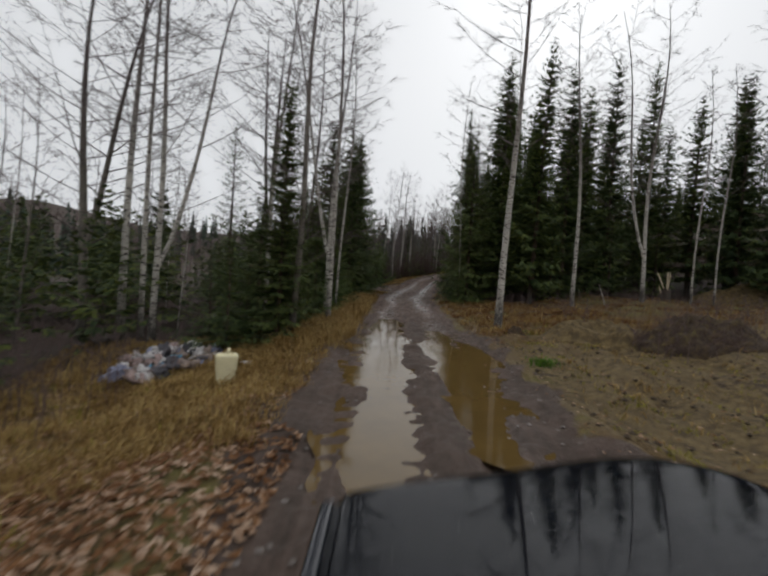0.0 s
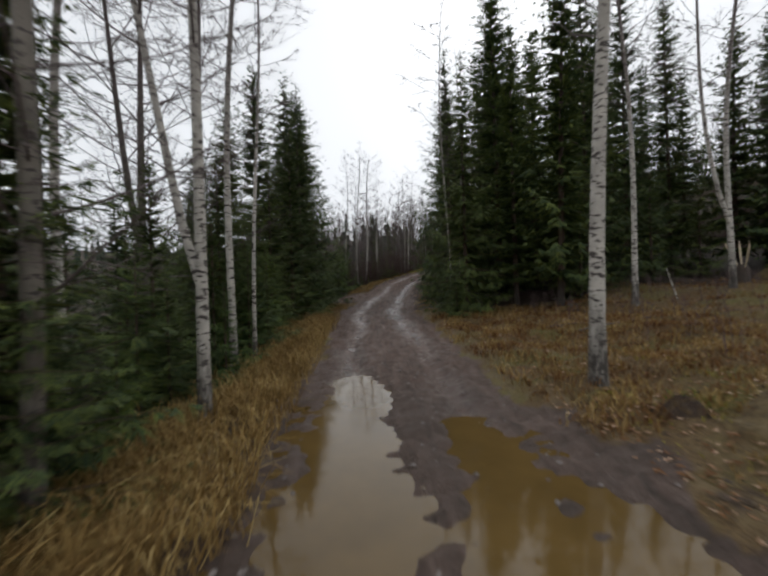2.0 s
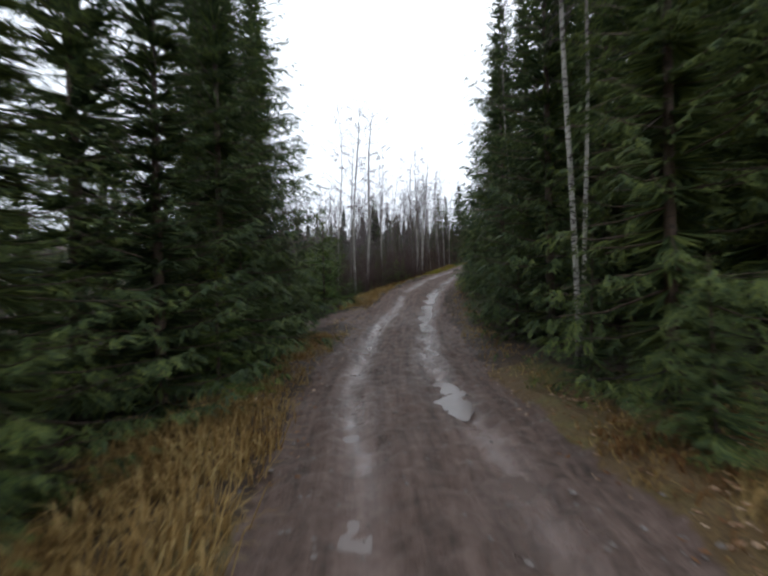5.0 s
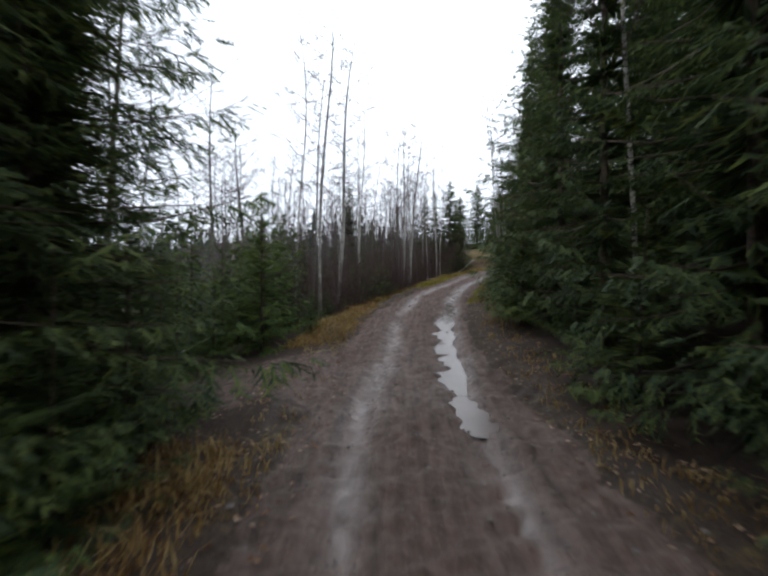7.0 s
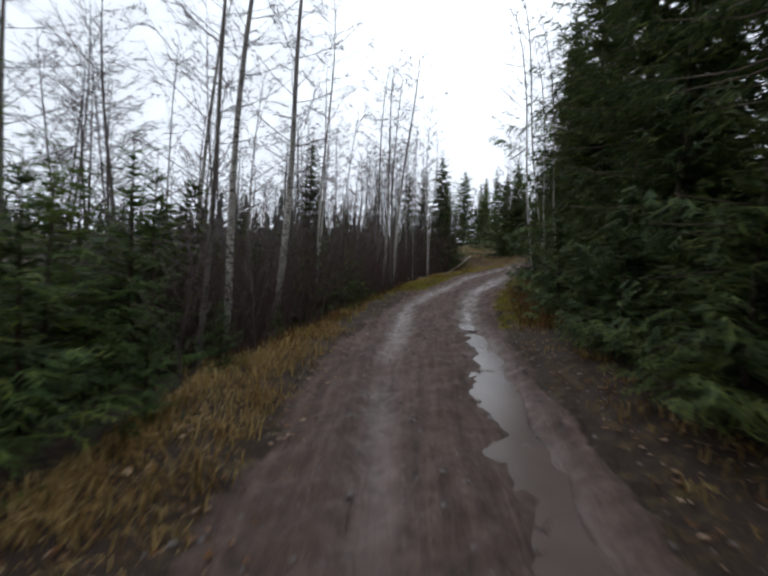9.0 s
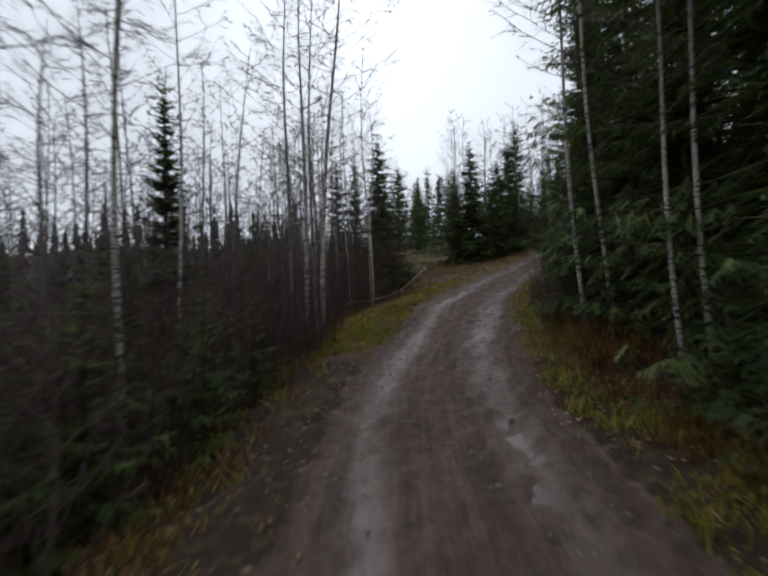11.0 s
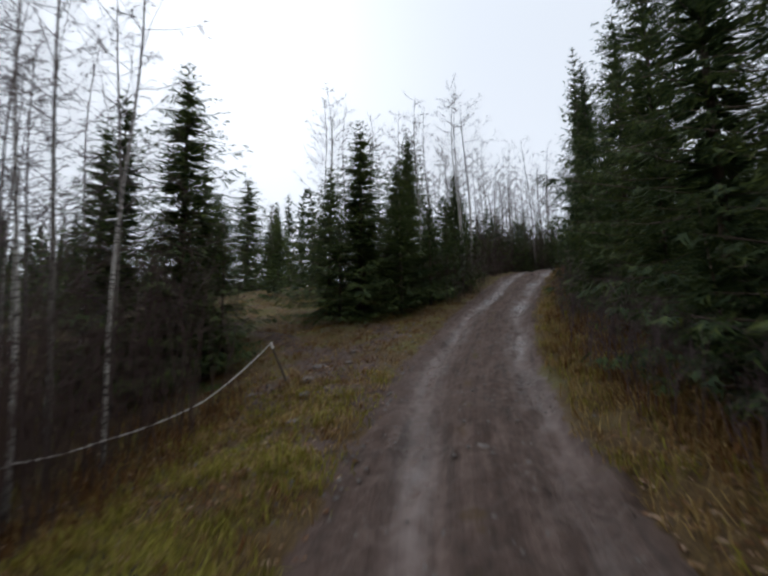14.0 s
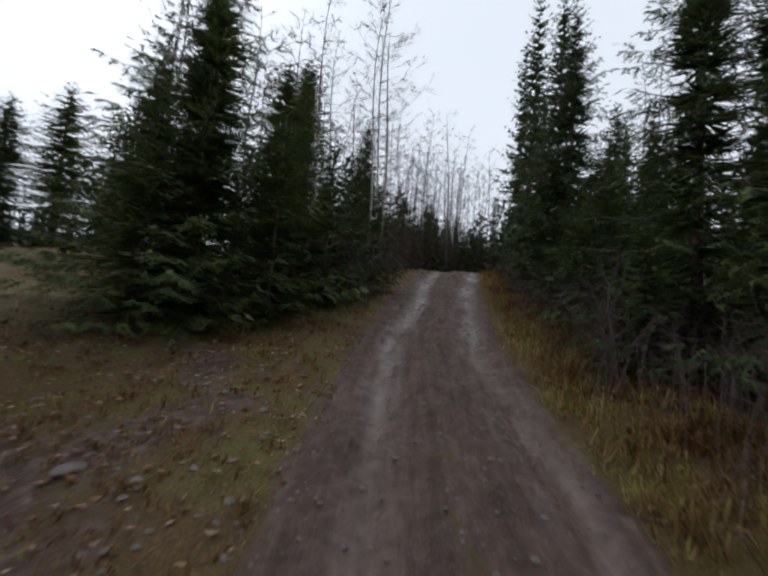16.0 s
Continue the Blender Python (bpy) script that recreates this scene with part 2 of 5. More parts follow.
LEFT_FALL = ((-20, -0.06), (2, -0.14), (6, -0.20), (9, -0.20), (12, -0.15), (18, -0.12), (24, -0.05), (31, -0.05), (37, -0.14), (43, -0.30), (53, -0.30), (57.5, -0.29), (60.5, -0.12), (64, 0.02), (90, 0.03))
RIGHT_RISE = ((-20, 0.0), (7, 0.02), (12, 0.10), (22, 0.10), (40, 0.16), (55, 0.24), (66, 0.18), (90, 0.1))


def waves(x, y, scale, seed):
    """A cheap smooth unevenness of about one unit, from a few crossing waves."""
    r = np.random.RandomState(seed)
    z = np.zeros_like(x)
    for _ in range(7):
        a, f, p = r.uniform(0, 6.283), r.uniform(0.6, 1.9) / scale, r.uniform(0, 6.283)
        z += np.sin((x * np.cos(a) + y * np.sin(a)) * f * 6.283 + p)
    return z / 3.5


def land(x, y):
    """The height of the ground at places x, y."""
    x, y = np.atleast_1d(np.asarray(x, float)), np.atleast_1d(np.asarray(y, float))
    s, d = along(x, y)
    z = np.interp(s, _run, LINE[:, 2])
    off = np.abs(d)
    left = np.interp(s, *zip(*LEFT_FALL)) * np.clip(off - 1.8, 0, 11)
    right = np.interp(s, *zip(*RIGHT_RISE)) * np.clip(off - 1.7, 0, 9)
    z = z + np.where(d < 0, left, right)
    # a low grassy shoulder, and rough ground off the road
    verge = np.clip((off - 1.5) / 0.6, 0, 1)
    z += verge * 0.10 * np.exp(-((off - 2.3) / 0.8) ** 2)
    z += verge * (0.07 * waves(x, y, 2.2, 3) + 0.12 * waves(x, y, 7.0, 4) * np.clip((off - 2) / 4, 0, 1))
    # the clearing is pushed into low ridges of sand
    z += np.clip((12.5 - s) / 2, 0, 1) * np.clip((d - 2.2) / 1.0, 0, 1) * (0.11 * waves(x, y, 1.9, 6) + 0.065 * waves(x, y, 0.9, 7))
    # far away the land rises into wooded hills
    far = np.hypot(x - 5, y - 30)
    z += np.clip((far - 70) / 330, 0, 1) ** 1.3 * (34 + 12 * waves(x, y, 260, 5)) * np.clip((far - 70) / 60, 0, 1)
    return z


# ---- building helpers ----
def mesh_of(name, verts, faces, mat, smooth=False):
    """A mesh from arrays of corners and of faces with three or four corners each."""
    me = bpy.data.meshes.new(name)
    verts = np.asarray(verts, float)
    groups = [np.asarray(f, int) for f in (faces if isinstance(faces, list) else [faces]) if len(f)]
    loops = np.concatenate([g.ravel() for g in groups])
    sizes = np.concatenate([np.full(len(g), g.shape[1]) for g in groups])
    me.vertices.add(len(verts))
    me.vertices.foreach_set("co", verts.ravel())
    me.loops.add(len(loops))
    me.loops.foreach_set("vertex_index", loops)
    me.polygons.add(len(sizes))
    me.polygons.foreach_set("loop_start", np.r_[0, np.cumsum(sizes)[:-1]])
    me.polygons.foreach_set("loop_total", sizes)
    me.polygons.foreach_set("use_smooth", np.full(len(sizes), smooth))
    me.materials.append(mat)
    me.update(calc_edges=True)
    me.validate()
    return me


def part(name, bm, mat, parent, label=""):
    """Links a bmesh or a mesh as one object under a thing or a part."""
    if isinstance(bm, bmesh.types.BMesh):
        me = bpy.data.meshes.new(name)
        bm.to_mesh(me)
        bm.free()
        me.materials.append(mat)
    else:
        me = bm
    ob = new(name, me)
    ob.parent = parent
    return tagged(ob, label)


class Stems:
    """Gathers tapered tubes into one mesh."""

    def __init__(self):
        self.v, self.f, self.t, self.n = [], [], [], 0

    def tube(self, pts, radii, sides):
        pts, radii = np.asarray(pts, float), np.asarray(radii, float)
        way = np.gradient(pts, axis=0)
        way /= np.linalg.norm(way, axis=1)[:, None] + 1e-9
        ref = np.where(np.abs(way[:, 2:3]) > 0.9, [[1.0, 0, 0]], [[0, 0, 1.0]])
        a = np.cross(way, ref)
        a /= np.linalg.norm(a, axis=1)[:, None] + 1e-9
        b = np.cross(way, a)
        ang = np.arange(sides) / sides * 2 * math.pi
        ring = pts[:, None] + radii[:, None, None] * (a[:, None] * np.cos(ang)[None, :, None] + b[:, None] * np.sin(ang)[None, :, None])
        k = np.arange(len(pts) - 1)[:, None] * sides
        i = np.arange(sides)[None]
        j = (i + 1) % sides
        f = np.stack([k + i, k + j, k + sides + j, k + sides + i], -1).reshape(-1, 4)
        self.v.append(ring.reshape(-1, 3))
        self.f.append(f + self.n)
        self.n += len(pts) * sides

    def twig(self, a, b, r):
        """A thin pointed twig."""
        way = np.asarray(b) - a
        p = np.cross(way, (0.3, 0.2, 0.9))
        p *= r / (np.linalg.norm(p) + 1e-9)
        q = np.cross(way, p) / (np.linalg.norm(way) + 1e-9)
        self.t.append(np.stack([a + p, a - 0.5 * p + 0.87 * q, a - 0.5 * p - 0.87 * q, b]))

    def mesh(self, name, mat):
        f, v = [np.vstack(self.f)] if self.f else [], list(self.v)
        if self.t:
            k = np.arange(len(self.t))[:, None, None] * 4 + self.n
            f.append((k + np.array([(0, 1, 3), (1, 2, 3), (2, 0, 3)])[None]).reshape(-1, 3))
            v.append(np.vstack(self.t))
        return mesh_of(name, np.vstack(v), f, mat, True)


def stem_line(rng, height, bend, n=12, lean=(0, 0)):
    u = np.linspace(0, 1, n)
    p = np.zeros((n, 3))
    p[:, 2] = u * height
    for axis in (0, 1):
        a, b = rng.uniform(0.7, 1.6), rng.uniform(0, 6.28)
        p[:, axis] = bend * height * (np.sin(a * u * 4 + b) - math.sin(b)) * u + lean[axis] * height * u
    return p


def at_line(p, u):
    k = np.linspace(0, 1, len(p))
    return np.array([np.interp(u, k, p[:, i]) for i in range(3)])


def bare_tree(seed, height, radius, start, limbs, reach, twigs, bend=0.026, fork=0.0, steep=0.9, lean=(0, 0)):
    """Stem and bare crown of a broadleaf tree: (trunk, crown) as Stems. start: where the limbs begin, of the height."""
    rng = np.random.RandomState(seed)
    trunk, crown = Stems(), Stems()
    line = stem_line(rng, height, bend, 14, lean)
    u = np.linspace(0, 1, 14)
    r = radius * (1 - u) ** 0.8 + 0.008
    r[0] *= 1.22
    trunk.tube(line, r, 9)
    stems = [(line, start)]
    if fork:
        a = rng.uniform(0, 6.28)
        k = int(fork * 13)
        side = line[k:].copy()
        grow = np.linspace(0, 1, len(side)) ** 0.8
        side[:, 0] += math.cos(a) * 0.16 * height * grow
        side[:, 1] += math.sin(a) * 0.16 * height * grow
        side[:, 2] -= 0.05 * height * grow
        trunk.tube(side, r[k:] * 0.8, 8)
        stems.append((side, 0.15))
    for line_, first in stems:
        for i in range(int(limbs * (1 if line_ is line else 0.6))):
            h = first + (0.985 - first) * (i + rng.uniform(0, 1)) / (limbs * (1 if line_ is line else 0.6))
            base = at_line(line_, min(h, 0.99))
            az = i * 2.4 + rng.uniform(-0.5, 0.5)
            length = reach * height * (0.35 + 0.65 * math.sin(math.pi * min(1, (h - first) / (1 - first) * 0.75 + 0.22))) * rng.uniform(0.6, 1.15)
            up = steep * rng.uniform(0.7, 1.25)
            t = np.linspace(0, 1, 5)
            out = length * t
            rise = length * (up * (0.55 * t + 0.45 * t**2) - 0.16 * t**2 * rng.uniform(0.3, 1.6))
            wob = rng.uniform(-0.1, 0.1, (5, 2)) * length * t[:, None] * 0.5
            limb = np.stack([base[0] + math.cos(az) * out + wob[:, 0], base[1] + math.sin(az) * out + wob[:, 1], base[2] + rise], 1)
            r0 = max(0.009, 0.25 * radius * (1 - h) ** 0.6 * length / (reach * height))
            crown.tube(limb, np.linspace(r0, 0.004, 5), 4)
            for j in range(twigs):
                v = rng.uniform(0.25, 1.0)
                q = at_line(limb, v)
                az2 = az + rng.choice((-1, 1)) * rng.uniform(0.4, 1.2)
                l2 = length * rng.uniform(0.2, 0.5) * (1.15 - 0.6 * v)
                up2 = rng.uniform(-0.15, 1.1)
                tw = np.stack([q, q + [math.cos(az2) * l2, math.sin(az2) * l2, l2 * (up2 - 0.2)]])
                crown.twig(tw[0], tw[1], 0.0065)
                for _ in range(6):
                    q2 = tw[0] + (tw[1] - tw[0]) * rng.uniform(0.25, 0.95)
                    dirn = np.array([math.cos(az2 + rng.uniform(-1, 1)), math.sin(az2 + rng.uniform(-1, 1)), rng.uniform(-0.5, 0.8)])
                    crown.twig(q2, q2 + dirn * l2 * rng.uniform(0.3, 0.75), 0.005)
    return trunk, crown


def spruce(seed, height, spread, start, dense, droop=0.25, gaps=0.0, width=1.0, sprays=4, boughs=True, step=0.36, longest=0.85, short=1.0, core=0.12):
    """Stem and needled crown of a spruce: (trunk Stems, crown corners, crown faces). dense: twigs a metre of branch."""
    rng = np.random.RandomState(seed)
    trunk = Stems()
    line = stem_line(rng, height, 0.003, 8)
    u = np.linspace(0, 1, 8)
    trunk.tube(line, 0.0105 * height * (1 - u) ** 0.9 + 0.008, 7)
    tri = []
    lop = rng.uniform(0, 6.28)
    h = start * height
    while h < height * 0.992:
        v = h / height
        n = rng.randint(6, 9) if v < 0.93 else 4
        turn = rng.uniform(0, 6.28)
        full = spread * height * ((1 - v) ** 0.82) * (1 - 0.35 * math.exp(-((v - start) / 0.08) ** 2)) + 0.07
        for k in range(n):
            if rng.uniform() < gaps:
                continue
            az = turn + k * 6.283 / n + rng.uniform(-0.35, 0.35)
            length = full * rng.uniform(0.66, 1.12) * (1 + 0.16 * math.sin(2 * az + lop + 5 * v))
            a = (-droop + 0.62 * v) + rng.uniform(-0.16, 0.16)
            b = 0.22 + rng.uniform(-0.1, 0.1)
            base = at_line(line, v) + [0, 0, rng.uniform(-0.16, 0.16)]
            ca, sa = math.cos(az), math.sin(az)
            if boughs and length > 0.5:
                t = np.linspace(0, 0.85, 3)
                trunk.tube(np.stack([base[0] + ca * length * t, base[1] + sa * length * t, base[2] + length * (a * t + b * t * t)], 1),
                           np.linspace(0.010 + 0.005 * length, 0.004, 3), 3)
            m = max(6, int(length * dense))
            t = np.sort(rng.uniform(0.10, 1.0, m) ** 0.8)
            t[-1] = 1.0
            sgn = np.where(np.arange(m) % 2, 1.0, -1.0)
            lt = (0.09 + 0.11 * (1 - v) + 0.34 * length * (1.05 - t) * np.clip(t * 3, 0.3, 1)) * rng.uniform(0.7, 1.3, m)
            lt = np.minimum(lt, longest)
            ang = np.where(t > 0.97, 0, sgn * rng.uniform(0.5, 1.15, m))
            root = np.stack([length * t, np.zeros(m), length * (a * t + b * t * t)], 1)
            sag = -rng.uniform(0.05, 0.75, m) * (1 - 0.8 * v)
            way = np.stack([np.cos(ang), np.sin(ang), sag + a * 0.6], 1)
            way /= np.linalg.norm(way, axis=1)[:, None]
            flat = np.cross(way, [[0, 0, 1.0]])
            flat /= np.linalg.norm(flat, axis=1)[:, None] + 1e-9
            tilt = np.cross(flat, way)
            w = 0.050 * width * (0.4 + 0.6 * (1 - v))
            # each twig: a narrow blade and pairs of side sprays
            roll = rng.uniform(-0.7, 0.7, m)[:, None]
            side = flat * np.cos(roll) + tilt * np.sin(roll)
            tip = root + way * lt[:, None]
            mid_ = root + way * lt[:, None] * 0.45
            rows = [np.stack([root, mid_ + side * w, tip], 1), np.stack([root, tip, mid_ - side * w], 1)]
            for q, s2 in ((0.12, 1), (0.2, -1), (0.36, 1), (0.46, -1), (0.62, 1), (0.72, -1), (0.84, 1), (0.9, -1))[:sprays]:
                o = root + way * (lt * q)[:, None]
                out = way * 0.7 + side * s2 * 0.8 + np.stack([np.zeros(m), np.zeros(m), rng.uniform(-0.45, 0.15, m)], 1)
                e = o + out * ((lt * (0.50 - 0.25 * q) + 0.05) * short * rng.uniform(0.7, 1.2, m))[:, None]
                across = np.cross(out, tilt)
                rows.append(np.stack([o + across * w * 0.75, e, o - across * w * 0.75], 1))
            if core and length > 0.25:
                # the old needles close to the stem
                for o in rng.uniform(-0.75, 0.75, 12):
                    end, w2, sag2 = min(length * rng.uniform(0.3, 0.62), 0.8), (min(length, 1.4) * core + 0.02) * 0.36, rng.uniform(0.0, 0.45)
                    c2, s2 = math.cos(o), math.sin(o)
                    m2 = np.array([c2 * end * 0.5, s2 * end * 0.5, end * 0.5 * (a + b * 0.4) - sag2 * end * 0.4])
                    t2 = np.array([c2 * end, s2 * end, end * (a + b * 0.7) - sag2 * end])
                    e2, z2 = np.array([-s2 * w2, c2 * w2, rng.uniform(-0.5, 0.5) * w2]), np.zeros(3)
                    rows.append(np.stack([np.stack([z2, m2 + e2, t2]), np.stack([z2, t2, m2 - e2])]))
            p = np.vstack(rows).reshape(-1, 3)
            tri.append(np.stack([base[0] + p[:, 0] * ca - p[:, 1] * sa, base[1] + p[:, 0] * sa + p[:, 1] * ca, base[2] + p[:, 2]], 1))
        h += step * (0.6 + 0.7 * (1 - v)) * (1 if height > 4 else 0.6)
    v = np.vstack(tri)
    return trunk, v, np.arange(len(v)).reshape(-1, 3)


KINDS = {}


def kind(name, make):
    """A tree's two meshes, made once: trunk and crown."""
    if name not in KINDS:
        KINDS[name] = make()
    return KINDS[name]


def bare_kind(mat, twig, *args, **kw):
    def make():
        trunk, crown = bare_tree(*args, **kw)
        return trunk.mesh("trunk", mat), crown.mesh("crown", twig), args[1], 0.0
    return make


def spruce_kind(mat, *args, **kw):
    def make():
        trunk, v, f = spruce(*args, **kw)
        return trunk.mesh("trunk", MAT_PINE), mesh_of("crown", v, f, mat), args[1], args[2]
    return make


def plant(name, which, x, y, height, turn=0.0, lean=(0.0, 0.0), label="", category="tree", group="", sink=0.12, wide=1.0):
    """Stands a tree of a kind on the ground at x, y, grown to that height."""
    trunk, crown, tall, spread = KINDS[which]
    if spread:
        # boughs end at the wheel tracks, where cars brush them off
        wide = min(wide, max(0.35, (abs(float(along(x, y)[1][0])) - 1.15) / (spread * height)))
    root = new(name)
    k = height / tall
    root.matrix_world = Matrix.Translation((x, y, float(land(x, y)[0]) - sink)) @ Euler((lean[0], lean[1], turn)).to_matrix().to_4x4() @ Matrix.Diagonal((k * wide, k * wide, k, 1))
    tagged(root, label, category, group)
    part("trunk", trunk, None, root)
    part("crown", crown, None, root)
    return root


# ---- the ground: one sheet to the horizon, and the track laid into it ----
def give_mask(me, key, values):
    me.attributes.new(key, "FLOAT", "POINT").data.foreach_set("value", np.asarray(values, np.float32))


def ground_masks(me, x, y, s, d):
    off = np.abs(d)
    rough = 0.35 * waves(x, y, 1.6, 11)
    left, right = d < 0, d >= 0
    edge = np.where(left, np.interp(s, (0, 10, 14, 16.5, 19, 22, 30, 40, 49, 53, 60), (1.75, 1.9, 1.75, 1.3, 1.45, 1.6, 1.65, 1.6, 1.35, 1.35, 1.5)),
                    np.interp(s, (0, 12, 18, 30, 33, 36, 45, 52, 60), (1.9, 1.6, 1.75, 1.8, 1.65, 1.35, 1.6, 1.35, 1.2)))
    mud = np.clip((edge - off + rough * 0.3) / 0.35 + 0.5, 0, 1)
    # the flooded stretch is trodden wide, and side ways leave the track
    mud = np.maximum(mud, bump01(s, 3, 13, 2) * np.clip((2.1 - off + rough) / 0.5 + 0.5, 0, 1))
    mud = np.maximum(mud, side_way(s, d + rough) * np.where(s < 45, 0.62, 0.85))
    # trodden earth beside the upper side way, dead grass left along the middle of the climb
    mud = np.maximum(mud, left * bump01(s, 56, 66, 2) * bump01(d + rough, -5, 0, 1.5) * np.clip(0.3 + 0.55 * waves(x, y, 2.6, 44), 0, 0.75))
    mud = mud * (1 - bump01(s, 50, 82, 5) * np.exp(-((d + 0.08) / 0.2) ** 2) * np.clip(0.3 + 0.4 * waves(x, y, 1.1, 45), 0, 0.5))
    wander, stray = 1.6 * waves(x, y, 6, 41), 1.8 * waves(x, y, 5, 42)
    sand = right * bump01(s + wander, -20, 11, 3) * bump01(d + rough + stray * np.clip(d - 3, 0, 4) / 4, 1.5, 12, 3)
    sand = sand * np.clip(0.8 + 0.3 * waves(x, y, 4.3, 43), 0, 1)
    sand = np.maximum(sand, left * bump01(s, 56, 70, 4) * bump01(d, -9, 0, 2) * 0.3)
    grass = np.clip((3.6 - off + rough * 2) / 1.5, 0, 1) * (1 - 0.6 * bump01(s, 20, 50, 4))
    grass = np.maximum(grass, left * bump01(s + wander, -25, 9, 5) * bump01(d + stray, -13, 0, 4))
    grass = np.maximum(grass, right * bump01(s + wander, 8, 25, 3) * bump01(d + stray, 0, 19, 3))
    grass = np.maximum(grass, left * bump01(s, 57, 100, 4) * bump01(d, -30, 0, 4))
    soaked = bump01(s, -2, 15, 5) * (0.75 + 0.25 * waves(x, y, 1.5, 31))
    for key, v in (("mud", mud), ("sand", sand), ("grass", grass), ("soaked", np.clip(soaked, 0, 1))):
        give_mask(me, key, v)


def ticks(low, high, step, out, grow=1.16):
    """Even steps between low and high, then longer and longer ones out to both ends."""
    a = list(np.arange(low, high + step, step))
    k = step
    while a[-1] < out:
        k *= grow
        a.append(a[-1] + k)
    k = step
    while a[0] > -out:
        k *= grow
        a.insert(0, a[0] - k)
    return np.array(a)


def build_ground():
    gx, gy = ticks(-20, 40, 0.36, 900), ticks(-6, 80, 0.36, 900)
    x, y = (v.ravel() for v in np.meshgrid(gx, gy))
    z = land(x, y)
    s, d = along(x, y)
    z -= 0.22 * np.clip((2.25 - np.abs(d)) / 0.4, 0, 1)
    n, m = len(gx), len(gy)
    i = (np.arange(m - 1)[:, None] * n + np.arange(n - 1)).ravel()
    me = mesh_of("ground", np.stack([x, y, z], 1), np.stack([i, i + 1, i + n + 1, i + n], 1), MAT_GROUND, True)
    ground_masks(me, x, y, s, d)
    give_mask(me, "wet", np.zeros(len(x)))
    tagged(new("ground", me), "woodland ground of brown leaf litter, dry grass and moss", "ground", kind="structure")


def rut(s, d, at, wide, deep):
    return -deep * np.exp(-(((d - at) / wide) ** 2))


def left_rut(s):
    return -0.72 + 0.10 * np.sin(s * 0.37) + 0.06 * np.sin(s * 0.9 + 1)


def right_rut(s):
    return 0.80 + 0.12 * np.sin(s * 0.31 + 2) + 0.05 * np.sin(s * 1.1)


# standing water: metres along the track, left and right edge
PUDDLES = (
    ("long puddle of muddy water in the flooded wheel rut", 0.012, ((3.0, -1.0, -0.45), (4.2, -1.05, -0.3), (6, -1.0, -0.2), (9, -1.35, -0.15), (11, -1.35, -0.15), (12.5, -1.2, -0.1), (14.3, -0.95, -0.1), (15.2, -0.8, -0.35))),
    ("ochre brown puddle across the track", 0.010, ((4.0, 0.75, 1.0), (5.2, 0.65, 1.25), (6.5, 0.6, 1.3), (8, 0.35, 1.6), (9, 0.18, 1.85), (10, 0.12, 1.8), (11, 0.25, 1.45), (12, 0.45, 1.1), (12.7, 0.65, 0.85))),
    ("brown puddle in the wheel rut", -0.02, ((26.8, 0.8, 1.05), (28.0, 0.75, 1.15), (29.2, 0.85, 1.1))),
    ("small shining puddle in the wheel rut", -0.005, ((23.6, 0.62, 0.95), (24.6, 0.55, 1.0), (25.6, 0.65, 0.9))),
    ("narrow run of water down the wheel rut", -0.02, ((31.4, 0.6, 1.05), (33, 0.3, 0.8), (35, 0.3, 0.8), (37, 0.35, 0.85), (39, 0.5, 0.95), (41, 0.6, 1.0), (42.6, 0.7, 1.0))),
    ("narrow run of water shining in the rut", -0.02, ((43.0, 0.65, 1.1), (44.2, 0.62, 1.05), (45.2, 0.68, 0.98), (46.0, 0.74, 0.9))),
    ("thin run of water along the wheel rut", -0.035, ((16.4, -0.8, -0.58), (17.4, -0.76, -0.5), (18.6, -0.92, -0.68), (20.2, -1.02, -0.6), (21.6, -0.98, -0.66), (24.0, -1.0, -0.78))),
    ("small puddle in the rut ahead", -0.02, ((19.8, 0.66, 0.95), (21.0, 0.6, 1.0), (22.2, 0.72, 0.92))),
)


def edges(rows, s, k):
    """The two edges of a puddle at s, uneven along its length."""
    a = np.interp(s, [r[0] for r in rows], [r[1] for r in rows])
    b = np.interp(s, [r[0] for r in rows], [r[2] for r in rows])
    w = np.minimum(1, b - a)
    a = a + (0.12 * np.sin(s * 2.3 + k) + 0.07 * np.sin(s * 5.1 + 2 * k)) * w
    b = b + (0.12 * np.sin(s * 1.9 + 3 * k) + 0.07 * np.sin(s * 4.3 + k)) * w
    ends = np.clip(np.minimum(s - rows[0][0], rows[-1][0] - s) / 0.5, 0, 1) ** 0.5
    if rows[0][0] > 16:
        # the ruts hold water unevenly
        ends = ends * np.clip(0.9 + 0.3 * np.sin(s * 1.7 + k) + 0.25 * np.sin(s * 3.9 + 2 * k), 0.35, 1)
    m = (a + b) / 2
    return m + (a - m) * ends, m + (b - m) * ends


def basin(s, d):
    """How deep the bed lies under the puddles."""
    z = np.zeros_like(d)
    for k, (_, _, rows) in enumerate(PUDDLES):
        a, b = edges(rows, s, k)
        inside = (s > rows[0][0]) & (s < rows[-1][0])
        ends = np.clip(np.minimum(s - rows[0][0], rows[-1][0] - s) / 0.8, 0, 1)
        z = np.maximum(z, inside * ends * np.clip((b - a) / 0.6, 0.3, 1) * np.clip(np.minimum(d - a, b - d) / 0.36 + 0.3, 0, 1))
    return z


